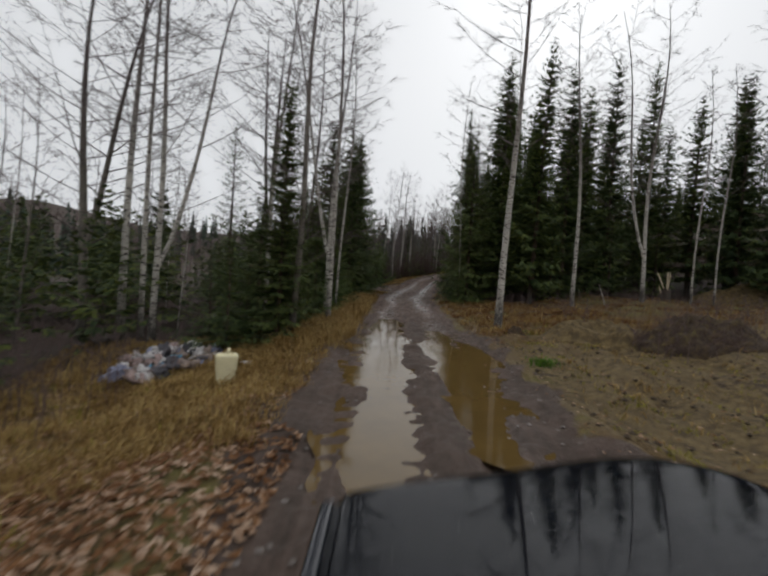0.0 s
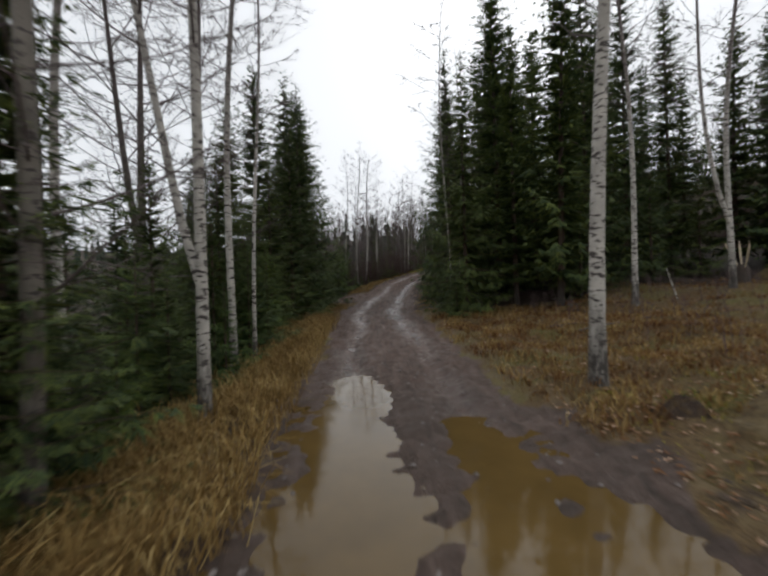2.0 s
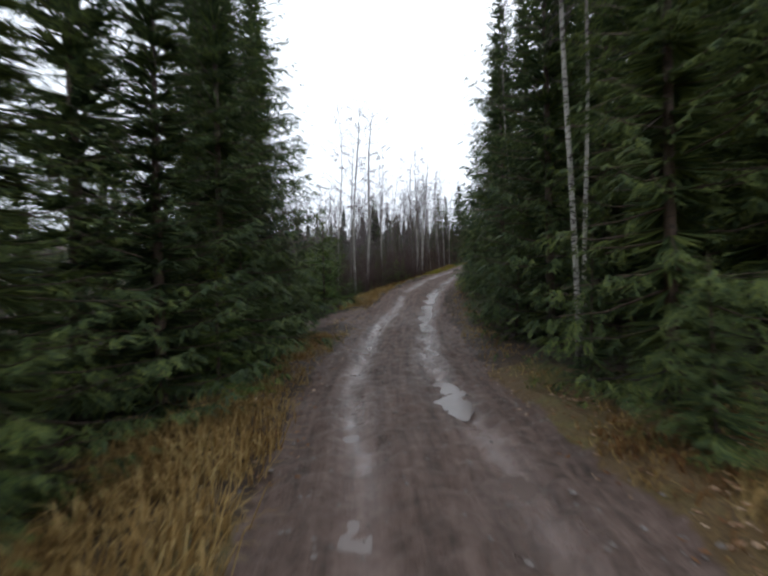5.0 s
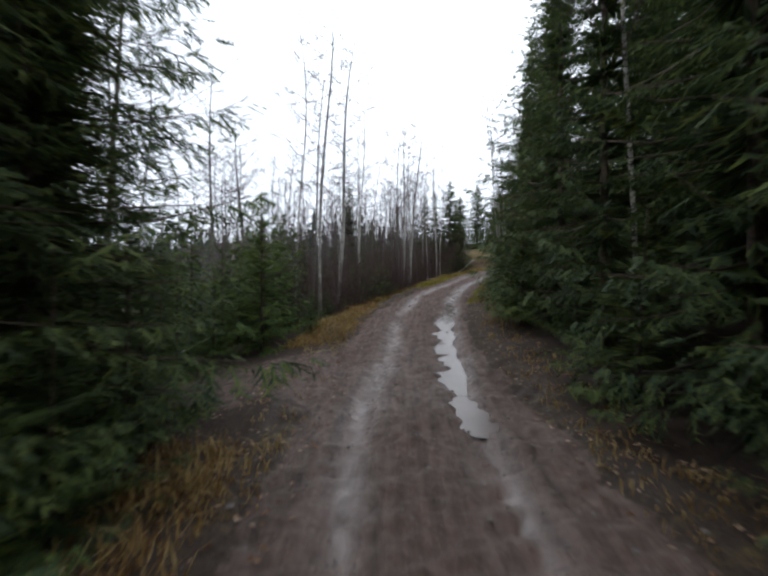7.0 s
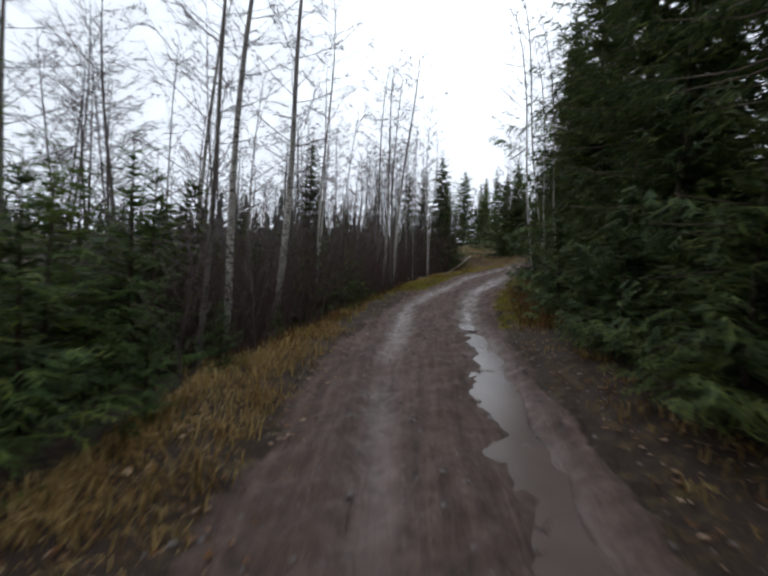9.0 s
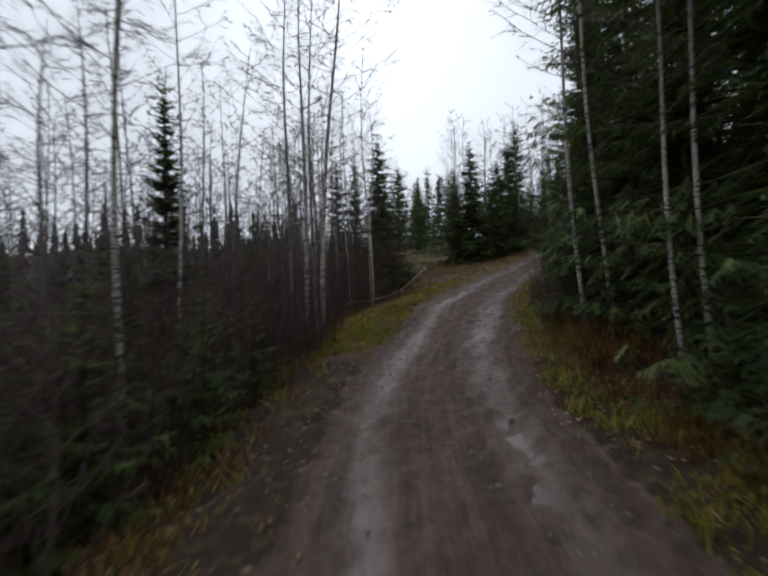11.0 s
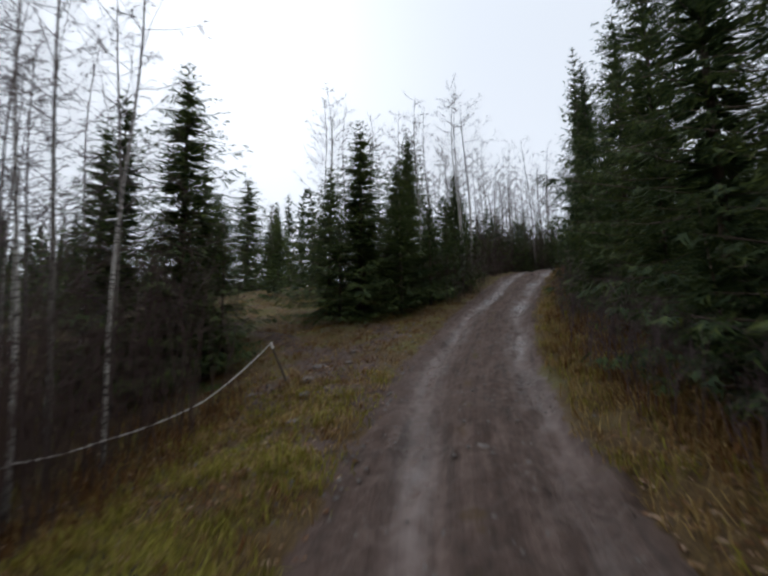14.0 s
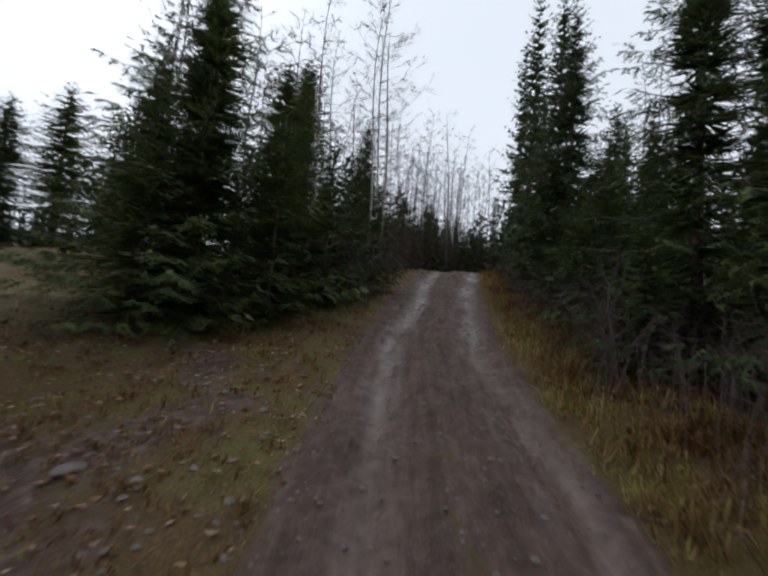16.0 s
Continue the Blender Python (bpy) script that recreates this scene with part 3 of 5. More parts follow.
def track(s, d):
    """The height of the worn track at s, d, over the land."""
    x, y = middle(s, d)
    wear = 0.65 + 0.35 * np.sin(s * 0.21 + 0.5)
    z = rut(s, d, left_rut(s), 0.19, 0.075) * wear + rut(s, d, right_rut(s), 0.21, 0.095) * wear
    z += 0.035 * np.exp(-((d - left_rut(s) + 0.36) / 0.12) ** 2) + 0.04 * np.exp(-((d - right_rut(s) - 0.38) / 0.13) ** 2)
    z += 0.045 * np.exp(-((d - 0.05) / 0.35) ** 2)
    rough = np.clip((2.1 - np.abs(d)) / 0.3, 0, 1)
    z -= 0.085 * basin(s, d)
    # a furrow washed out beside the middle of the climb
    z -= 0.11 * bump01(s, 57, 82, 4) * np.clip(0.75 + 0.5 * waves(x, y, 1.3, 24), 0, 1) * np.exp(-((d + 0.42 + 0.06 * np.sin(s * 1.3)) / 0.085) ** 2)
    z += rough * (0.034 * waves(x, y, 0.55, 21) + 0.026 * waves(x, y, 0.24, 22) + 0.03 * waves(x, y, 1.7, 23))
    return z


def build_track():
    s = np.arange(-14, 92, 0.11)
    d = np.linspace(-2.5, 2.5, 64)
    ss, dd = (v.ravel() for v in np.meshgrid(s, d, indexing="ij"))
    x, y = middle(ss, dd)
    z = land(x, y) + track(ss, dd) - 0.10 * np.clip((np.abs(dd) - 2.2) / 0.3, 0, 1)
    n, m = len(d), len(s)
    i = (np.arange(m - 1)[:, None] * n + np.arange(n - 1)).ravel()
    me = mesh_of("track", np.stack([x, y, z], 1), np.stack([i, i + 1, i + n + 1, i + n], 1), MAT_ROAD, True)
    ground_masks(me, x, y, ss, dd)
    give_mask(me, "run", ss)
    pressed = np.exp(-((dd - left_rut(ss)) / 0.20) ** 2) + 0.8 * np.exp(-((dd - right_rut(ss)) / 0.22) ** 2)
    give_mask(me, "pressed", np.clip(pressed * (0.8 + 0.5 * waves(x, y, 4, 33)), 0, 1) * (1 - 0.6 * bump01(ss, -20, 20, 4)))
    give_mask(me, "aside", dd)
    wet = np.exp(-((dd - left_rut(ss)) / 0.24) ** 2) + np.exp(-((dd - right_rut(ss)) / 0.30) ** 2) + 0.25 * bump01(ss, -20, 36, 4)
    give_mask(me, "wet", np.clip(wet * (0.8 + 0.4 * waves(x, y, 3, 8)), 0, 1))
    tagged(new("road", me), "rutted wet mud track through the wood, brown and stony", "road", kind="structure")


def puddle(label, lift, rows, k):
    """A sheet of standing water in its basin."""
    s = np.arange(rows[0][0], rows[-1][0], 0.06)
    a, b = edges(rows, s, k)
    pad = np.minimum(0.3 if rows[0][0] < 16 else 0.14, b - a)
    dd = (a - pad)[:, None] + (b - a + 2 * pad)[:, None] * np.linspace(0, 1, 5)
    x, y = middle(np.repeat(s, 5), dd.ravel())
    z = np.repeat(np.interp(s, _run, LINE[:, 2]) + lift - 0.02, 5)
    n, m = 5, len(s)
    i = (np.arange(m - 1)[:, None] * n + np.arange(n - 1)).ravel()
    me = mesh_of("puddle", np.stack([x, y, z], 1), np.stack([i, i + 1, i + n + 1, i + n], 1), MAT_RUNOFF if rows[0][0] > 16 else MAT_WATER, True)
    tagged(new("puddle", me), label, "water", kind="structure")


build_ground()
build_track()
for k, (label, lift, rows) in enumerate(PUDDLES):
    puddle(label, lift, rows, k)


# ---- the trees ----
for i, (h, sp, st, dn, dr, gp) in enumerate(((12, 0.265, 0.02, 9.4, 0.30, 0.02), (11, 0.29, 0.01, 9.4, 0.38, 0.05), (12, 0.25, 0.02, 9.4, 0.22, 0.02))):
    kind(f"spruce{i}", spruce_kind(MAT_NEEDLE, 10 + i, h, sp, st, dn, dr, gp, width=0.46, sprays=8, longest=0.48, step=0.40, short=0.62, core=0.07))
for i, (h, sp, st, dn, dr, gp) in enumerate(((13, 0.22, 0.10, 6.2, 0.25, 0.0), (12, 0.25, 0.04, 6.2, 0.3, 0.05))):
    kind(f"wood{i}", spruce_kind(MAT_NEEDLE, 20 + i, h, sp, st, dn, dr, gp, width=1.25, sprays=4, boughs=False, step=0.46, longest=0.6))
for i, (h, sp, st, dn) in enumerate(((4.5, 0.36, 0.0, 12.0), (3.2, 0.42, 0.0, 14.0))):
    kind(f"bush{i}", spruce_kind(MAT_NEEDLE, 26 + i, h, sp, st, dn, 0.12, 0.0, width=0.31, sprays=8, boughs=False, step=0.42, longest=0.42, short=0.56, core=0.06))
kind("thin0", spruce_kind(MAT_NEEDLE, 30, 10, 0.17, 0.12, 9, 0.15, 0.25, width=0.6, core=0))
kind("thin1", spruce_kind(MAT_NEEDLE, 31, 10, 0.22, 0.05, 9, 0.2, 0.12, width=0.65))
kind("young0", spruce_kind(MAT_NEEDLE_YOUNG, 40, 3.2, 0.38, 0.03, 16, 0.10, width=0.30, sprays=8, boughs=False, step=0.46, longest=0.36, short=0.56, core=0.06))
kind("young1", spruce_kind(MAT_NEEDLE_YOUNG, 41, 4.5, 0.36, 0.03, 14, 0.20, width=0.31, sprays=8, boughs=False, step=0.46, longest=0.42, short=0.56, core=0.06))
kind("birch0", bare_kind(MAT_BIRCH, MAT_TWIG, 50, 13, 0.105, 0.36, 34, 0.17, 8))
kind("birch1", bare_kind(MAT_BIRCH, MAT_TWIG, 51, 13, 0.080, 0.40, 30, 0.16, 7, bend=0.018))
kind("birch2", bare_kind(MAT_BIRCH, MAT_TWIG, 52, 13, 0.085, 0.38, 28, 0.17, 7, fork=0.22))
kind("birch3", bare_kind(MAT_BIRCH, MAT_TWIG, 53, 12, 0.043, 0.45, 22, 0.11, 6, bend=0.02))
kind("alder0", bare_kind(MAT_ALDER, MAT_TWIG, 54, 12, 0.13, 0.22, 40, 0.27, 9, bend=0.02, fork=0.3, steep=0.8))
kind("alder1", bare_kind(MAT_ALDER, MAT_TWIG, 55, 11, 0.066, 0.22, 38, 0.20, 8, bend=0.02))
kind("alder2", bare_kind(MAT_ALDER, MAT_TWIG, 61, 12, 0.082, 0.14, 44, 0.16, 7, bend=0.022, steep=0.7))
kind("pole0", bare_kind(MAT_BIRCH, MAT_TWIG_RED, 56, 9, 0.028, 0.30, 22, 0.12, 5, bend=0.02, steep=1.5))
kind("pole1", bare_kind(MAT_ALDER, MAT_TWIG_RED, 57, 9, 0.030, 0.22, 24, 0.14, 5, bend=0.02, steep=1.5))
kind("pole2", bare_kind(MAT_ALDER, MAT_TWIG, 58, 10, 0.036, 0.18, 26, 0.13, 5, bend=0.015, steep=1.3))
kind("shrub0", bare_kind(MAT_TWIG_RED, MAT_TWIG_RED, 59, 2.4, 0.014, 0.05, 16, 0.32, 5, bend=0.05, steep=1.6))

LOOKS = {
    "spruce": ("spruce_tree", "dark green spruce with drooping branches down to the ground", "spruces along the track"),
    "wood": ("spruce_tree", "tall dark green spruce in the close wood", "spruces of the wood"),
    "bush": ("spruce_tree", "low bushy dark green spruce branched to the ground", "spruce undergrowth"),
    "thin": ("spruce_tree", "thin gappy spruce with short dark branches", "thin spruces"),
    "young": ("young_spruce", "young bright green spruce beside the track", "young spruces"),
    "birch": ("birch_tree", "bare white-barked birch with black marks", "birches"),
    "alder": ("alder_tree", "bare grey-barked broadleaf tree with spreading limbs", "bare broadleaf trees"),
    "pole": ("sapling", "thin bare sapling with a leafless reddish crown", "saplings"),
    "shrub": ("shrub", "leafless brown shrub of thin twigs", "shrubs"),
}
PLANTED = []


def stand(which, x, y, height, turn=None, lean=(0.0, 0.0), label="", wide=1.0):
    rng = np.random.RandomState(int(abs(x * 131 + y * 977)) % 100000)
    name, text, group = LOOKS[which.rstrip("0123456789")]
    s, d = along(x, y)
    if 31.8 < s[0] < 36.3 and -4.7 < d[0] < 0:
        return
    PLANTED.append((x, y))
    plant(name, which, x, y, height, rng.uniform(0, 6.28) if turn is None else turn, lean, label or text, "shrub" if name == "shrub" else "tree", group, wide=wide)


# trees that stand out, one by one: kind, x, y, height
for row in (
    # right of the flooded stretch
    ("birch0", 3.63, 13.2, 13.5), ("birch1", 8.87, 19.9, 14.0), ("birch2", 12.3, 20.1, 14.0), ("birch3", 17.6, 22.5, 13.0),
    ("birch3", 16.0, 22.0, 12.5), ("birch1", 12.6, 13.2, 12.0), ("birch3", 4.4, 25.5, 13.0), ("birch3", 5.0, 26.4, 12.0),
    ("spruce0", 7.1, 27.0, 15.7, None, (0.0, 0.0), "", 1.0), ("spruce2", 10.5, 25.4, 14.3, None, (0.0, 0.0), "", 0.9), ("spruce2", 15.6, 30.2, 17.2, None, (0.0, 0.0), "", 0.8), ("spruce0", 19.0, 31.2, 17.2, None, (0.0, 0.0), "", 0.75), ("wood1", 13.0, 28.6, 14.0), ("bush0", 9.2, 23.6, 5.0), ("bush0", 13.2, 25.0, 5.0), ("bush0", 17.2, 27.0, 5.0),
    ("wood0", 22.5, 27.5, 14.5), ("wood1", 26, 27.0, 14.0), ("spruce1", 5.6, 30.4, 11.5),
):
    stand(*row)
for row in (
    # left of the flooded stretch
    ("alder0", -10.2, 14.0, 14.0), ("birch0", -8.0, 12.6, 14.5), ("birch1", -7.6, 12.95, 14.0), ("birch2", -7.1, 12.7, 14.5),
    ("pole0", -6.6, 13.3, 5.5), ("birch2", -1.75, 12.9, 12.0), ("birch1", -2.3, 16.2, 12.5), ("birch3", -1.95, 16.5, 11.0),
    ("birch1", -3.9, 13.6, 12.0), ("alder1", -3.5, 17.4, 12.0), ("young1", -3.0, 11.9, 2.8), ("young0", -2.6, 12.5, 1.7), ("spruce1", -2.75, 10.7, 4.4, None, (0.0, 0.0), "", 1.2), ("alder2", -2.45, 10.95, 12.5, 0.0, (0.0, 0.05), "bare grey-brown tree with many dead branches"), ("thin1", -2.9, 11.3, 7.2), ("bush0", -3.5, 11.4, 4.2), ("bush0", -3.9, 10.3, 3.2), ("thin1", -3.2, 17.2, 5.0), ("bush0", -4.3, 13.0, 3.6), ("bush0", -4.6, 14.8, 3.8), ("young1", -2.1, 15.0, 2.0), ("young1", -2.15, 16.9, 2.6), ("bush1", -2.3, 18.2, 2.8), ("young1", -2.2, 19.2, 2.8), ("bush1", -2.6, 13.9, 2.2), 
    ("thin1", -3.4, 15.2, 4.6), ("spruce1", -3.8, 18.6, 6.0), ("spruce0", -2.6, 21.8, 6.4), ("spruce0", -2.1, 26.3, 10.6, None, (0.0, 0.0), "", 1.0),
    ("spruce2", -2.2, 24.0, 7.6), ("spruce1", -3.1, 18.0, 5.5), ("spruce0", -3.4, 19.9, 7.5), ("bush0", -2.8, 16.6, 3.4), ("bush0", -2.7, 18.9, 3.4), ("young1", -2.5, 20.4, 3.0), ("young1", -3.3, 14.4, 3.0), ("alder0", -5.6, 19.5, 13.0), ("thin0", -6.5, 17.0, 8.0),
):
    stand(*row)
for row in (
    # along the middle stretch
    ("spruce1", -2.8, 27.4, 11.5), ("spruce0", -2.6, 31.4, 12.0, None, (0.0, 0.0), "", 1.25), ("spruce1", -3.7, 33.2, 9.5, None, (0.0, 0.0), "", 1.1), ("thin1", -3.6, 24.6, 10.5), ("spruce1", -2.7, 28.7, 11.0), ("spruce1", -3.6, 30.0, 9.5), ("young1", -1.75, 24.9, 2.8), ("young1", -1.75, 26.4, 3.2), ("young0", -1.6, 27.8, 2.2), ("young1", -1.7, 29.3, 2.6), ("spruce1", -2.5, 31.2, 10.0, None, (0.0, 0.0), "", 0.9), ("bush0", -1.6, 31.4, 3.4), ("bush0", -1.5, 29.9, 2.6), ("bush0", -3.2, 33.0, 3.8), ("bush0", -3.6, 34.8, 4.2), ("bush0", -3.0, 36.3, 3.8), ("young1", -2.5, 35.9, 2.8), ("young1", -3.9, 33.9, 3.6), ("young1", -2.0, 37.0, 2.6), ("young1", -3.6, 32.4, 3.4),
    ("young1", -3.8, 31.8, 3.8), ("young1", -3.0, 38.6, 4.2), ("young0", -4.6, 37.6, 3.6), ("young1", -1.6, 40.2, 3.8),
    ("birch1", 0.52, 41.95, 11.5), ("birch3", -0.47, 43.7, 12.0), ("birch3", 2.4, 46.7, 10.5), ("pole2", 5.5, 50.3, 9.0), ("pole0", 8.4, 54.6, 9.0),
    ("alder1", -4.2, 36.5, 12.0), ("birch3", -4.6, 38.0, 12.5), ("birch3", -5.6, 41.5, 11.5), ("alder1", -3.2, 42.0, 10.5),
    ("spruce1", 4.5, 23.4, 10.0), ("spruce2", 4.9, 27.6, 12.5), ("spruce0", 6.0, 33.6, 12.5), ("spruce1", 6.9, 36.6, 12.0),
    ("young0", 1.9, 44.8, 2.2), ("young1", -1.8, 32.3, 2.8), ("young1", -2.8, 33.2, 3.2), ("young0", -1.7, 30.4, 1.8), ("birch3", 6.2, 33.0, 12.0),
):
    stand(*row)
for row in (
    # where the track bends and climbs
    ("birch3", 10.03, 59.5, 10.0), ("birch3", 8.9, 59.1, 10.0), ("birch3", 8.4, 60.4, 10.0, None, (0.0, -0.08)), ("birch3", 7.2, 62.0, 10.0), ("birch1", 5.95, 51.9, 11.0, None, (0.0, -0.05)), ("birch1", 5.7, 52.5, 11.0),
    ("birch0", 1.2, 44.9, 12.0, 0.0, (0.0, 0.09)), ("birch3", 2.6, 51.2, 11.0), ("thin1", 2.2, 53.0, 8.6), ("spruce1", -0.4, 50.6, 6.0), ("young1", 3.3, 46.4, 2.2), ("young1", 2.4, 45.2, 2.6), ("spruce1", 2.2, 48.2, 3.4), ("young1", 4.0, 48.4, 2.0), ("spruce1", 12.2, 64.0, 9.0, None, (0.0, 0.0), "", 1.35), ("spruce2", 10.6, 67.4, 8.4, None, (0.0, 0.0), "", 1.25), ("bush0", 11.2, 62.5, 4.2), ("bush0", 13.1, 63.1, 4.4), ("bush1", 12.3, 62.2, 3.0), ("bush0", 10.0, 63.6, 4.4), ("spruce1", 13.4, 66.0, 6.4, None, (0.0, 0.0), "", 1.2), ("bush0", 12.0, 62.9, 4.0, None, (0.0, 0.0), "", 1.2),
    ("thin1", 10.6, 63.4, 8.0), ("spruce1", 18.3, 63.6, 7.7, None, (0.0, 0.0), "", 1.45), ("spruce0", 20.9, 64.4, 6.6, None, (0.0, 0.0), "", 1.5), ("spruce1", 18.65, 66.2, 6.4, None, (0.0, 0.0), "", 1.5), ("spruce2", 27.2, 70.2, 10.0, None, (0.0, 0.0), "", 1.3), ("spruce0", 23.3, 66.3, 7.7, None, (0.0, 0.0), "", 1.2), ("spruce2", 27.6, 66.8, 6.8, None, (0.0, 0.0), "", 1.2),
    ("bush0", 17.6, 63.9, 4.2, None, (0.0, 0.0), "", 1.2), ("bush0", 18.4, 63.5, 4.6, None, (0.0, 0.0), "", 1.2), ("bush0", 19.8, 63.0, 4.6, None, (0.0, 0.0), "", 1.15),
    ("bush0", 21.3, 62.9, 4.6, None, (0.0, 0.0), "", 1.15), ("bush0", 22.8, 63.3, 4.4, None, (0.0, 0.0), "", 1.1), 
    ("bush1", 24.2, 63.6, 3.4), ("bush0", 20.0, 66.0, 5.0, None, (0.0, 0.0), "", 1.2),
    ("bush0", 11.6, 63.4, 4.0, None, (0.0, 0.0), "", 1.2), ("bush0", 13.0, 64.2, 4.2, None, (0.0, 0.0), "", 1.2),
    
    ("birch3", 9.95, 47.0, 9.5, 0.0, (0.05, -0.17), "thin white birch leaning over the track"), ("pole0", 10.2, 46.6, 9.5, 0.0, (0.08, -0.2), "thin bare sapling leaning over the track"), ("birch3", 8.9, 44.5, 7.5, 0.0, (0.0, -0.12), "thin white birch leaning before the spruces"), ("birch3", 9.15, 44.3, 8.0, 0.0, (0.02, -0.15), "thin white birch leaning before the spruces"), ("spruce1", 23.4, 86.6, 10.2, None, (0.0, 0.0), "", 1.8), ("spruce0", 20.6, 86.0, 8.6, None, (0.0, 0.0), "", 1.8), ("spruce1", 27.0, 88.0, 7.0, None, (0.0, 0.0), "", 1.8), ("wood1", 40, 111, 18.0), ("wood0", 44, 114, 17.5), ("wood1", 49, 119, 20.0), ("wood1", 36.5, 108, 15.0), ("wood0", 33, 101, 13.0), ("wood1", 46.5, 112, 16.0), ("wood1", 30, 96, 11.0),
    ("birch3", 25.0, 64.1, 10.5), ("birch3", 26.4, 65.4, 11.0), ("birch1", 28.0, 66.0, 11.0), ("birch3", 23.9, 66.0, 10.5),
    ("spruce2", 18.9, 54.0, 9.0), ("spruce0", 21.8, 55.7, 9.0), ("spruce1", 24.9, 57.3, 4.6), ("spruce2", 27.4, 59.0, 10.0), ("wood1", 30.2, 60.6, 12.0), ("wood1", 33.5, 62.0, 11.5),
):
    stand(*row)


def scatter(rng, many, which, s_range, d_range, heights, gap, lean=0.03, keep=1.9):
    """Fills a strip along the track with trees, at least gap metres from one another."""
    done = 0
    for _ in range(many * 12):
        if done >= many:
            return
        s, d = rng.uniform(*s_range), rng.uniform(*d_range)
        x, y = (float(v) for v in middle(s, d))
        real = float(along(x, y)[1][0])
        if abs(real) < keep or abs(real) < min(abs(d_range[0]), abs(d_range[1])) - 0.5:
            continue
        if PLANTED and min((px - x) ** 2 + (py - y) ** 2 for px, py in PLANTED) < gap * gap:
            continue
        stand(which[rng.randint(len(which))], x, y, rng.uniform(*heights), None, tuple(rng.uniform(-lean, lean, 2)), wide=rng.uniform(0.85, 1.1))
        done += 1


BACK = [spruce(60 + i, h, sp, 0.0, dn, 0.12, 0.0, width=2.8, sprays=2, boughs=False, step=0.42, core=0)[1] for i, (h, sp, dn) in enumerate(((4.5, 0.34, 5.5), (6.0, 0.26, 5.0)))]


def spruce_thicket(label, seed, many, s_range, d_range, heights, gap, keep=2.4):
    """A close growth of low spruces that nobody could count."""
    rng = np.random.RandomState(seed)
    v, done = [], []
    for _ in range(many * 10):
        if len(done) >= many:
            break
        s, d = rng.uniform(*s_range), rng.uniform(*d_range)
        x, y = (float(q) for q in middle(s, d))
        if abs(float(along(x, y)[1][0])) < keep or done and min((px - x) ** 2 + (py - y) ** 2 for px, py in done) < gap * gap:
            continue
        done.append((x, y))
        k = rng.randint(2)
        h, a, w = rng.uniform(*heights) / (4.5, 6.0)[k], rng.uniform(0, 6.28), rng.uniform(0.9, 1.25)
        c, n = math.cos(a) * h * w, math.sin(a) * h * w
        p = BACK[k]
        v.append(np.stack([x + p[:, 0] * c - p[:, 1] * n, y + p[:, 0] * n + p[:, 1] * c, float(land(x, y)[0]) - 0.15 + p[:, 2] * h], 1))
    v = np.vstack(v)
    tagged(new("spruce_thicket", mesh_of("spruce_thicket", v, np.arange(len(v)).reshape(-1, 3), MAT_NEEDLE)), label, "undergrowth", kind="stuff")


rng = np.random.RandomState(7)
for s_, d_, h_ in ((43.5, 4.5, 12.0), (46.3, 4.2, 12.0), (50.8, 5.0, 11.0)):
    stand("spruce1", *(float(v) for v in middle(s_, d_)), h_)
# right: a wall of spruce from the first bend on, with birches in it
scatter(rng, 5, ("spruce0", "spruce1", "spruce2"), (37, 47), (3.6, 4.4), (10, 13), 1.7)
for s_, d_, h_ in ((48.2, 3.9, 8.5), (50.2, 3.7, 10.0), (52.3, 3.5, 9.5), (54.6, 3.7, 10.0), (56.8, 3.5, 8.5), (59.2, 3.6, 8.5), (61.6, 3.6, 4.5), (64.6, 4.1, 6.8), (69.0, 3.6, 4.2), (71.2, 3.3, 9.0)):
    stand(("spruce0", "thin1", "spruce1", "thin1", "spruce2")[int(s_ * 10) % 5], *(float(v) for v in middle(s_, d_)), h_)
scatter(rng, 14, ("wood0", "wood1"), (22, 46), (5.2, 9), (11, 15), 2.0)
scatter(rng, 9, ("wood0", "wood1"), (46, 62), (5.2, 9), (6.5, 8.5), 2.6)
scatter(rng, 12, ("wood0", "wood1"), (20, 44), (9, 20), (12, 15), 2.6)
scatter(rng, 6, ("wood0", "wood1"), (24, 36), (20, 34), (13, 16), 3.0)
scatter(rng, 8, ("spruce0", "spruce1"), (70, 90), (3.0, 4.2), (8, 11.5), 2.2)
scatter(rng, 10, ("wood0", "wood1"), (71, 92), (5, 12), (5.5, 7.8), 2.4)
scatter(rng, 30, ("bush0", "bush1"), (21, 74), (2.7, 4.4), (1.8, 3.6), 0.9, 0.08)
# left: mixed bare wood with small spruces, thick with saplings where the ground falls away
scatter(rng, 8, ("thin1", "thin1", "young1"), (14, 30), (-8, -4.2), (4, 6.5), 1.4)
scatter(rng, 16, ("bush0", "young1"), (12, 30), (-7, -3.2), (2.4, 4.2), 1.1, 0.06)
scatter(rng, 15, ("pole2", "alder1", "birch3", "pole1"), (0, 34), (-24, -6), (8, 12), 1.8)
scatter(rng, 6, ("spruce0", "spruce1"), (22, 30), (-8, -3.8), (8, 12), 2.0)
scatter(rng, 3, ("spruce1", "spruce2"), (33, 42), (-9, -5.5), (6, 9), 2.0)
scatter(rng, 44, ("pole1", "pole2", "pole1", "pole2", "alder1"), (40, 57), (-14, -3.6), (6, 10.5), 0.8, 0.06)
scatter(rng, 28, ("pole1", "pole1", "pole2"), (32, 60), (-30, -9), (8, 11), 1.2, 0.06)
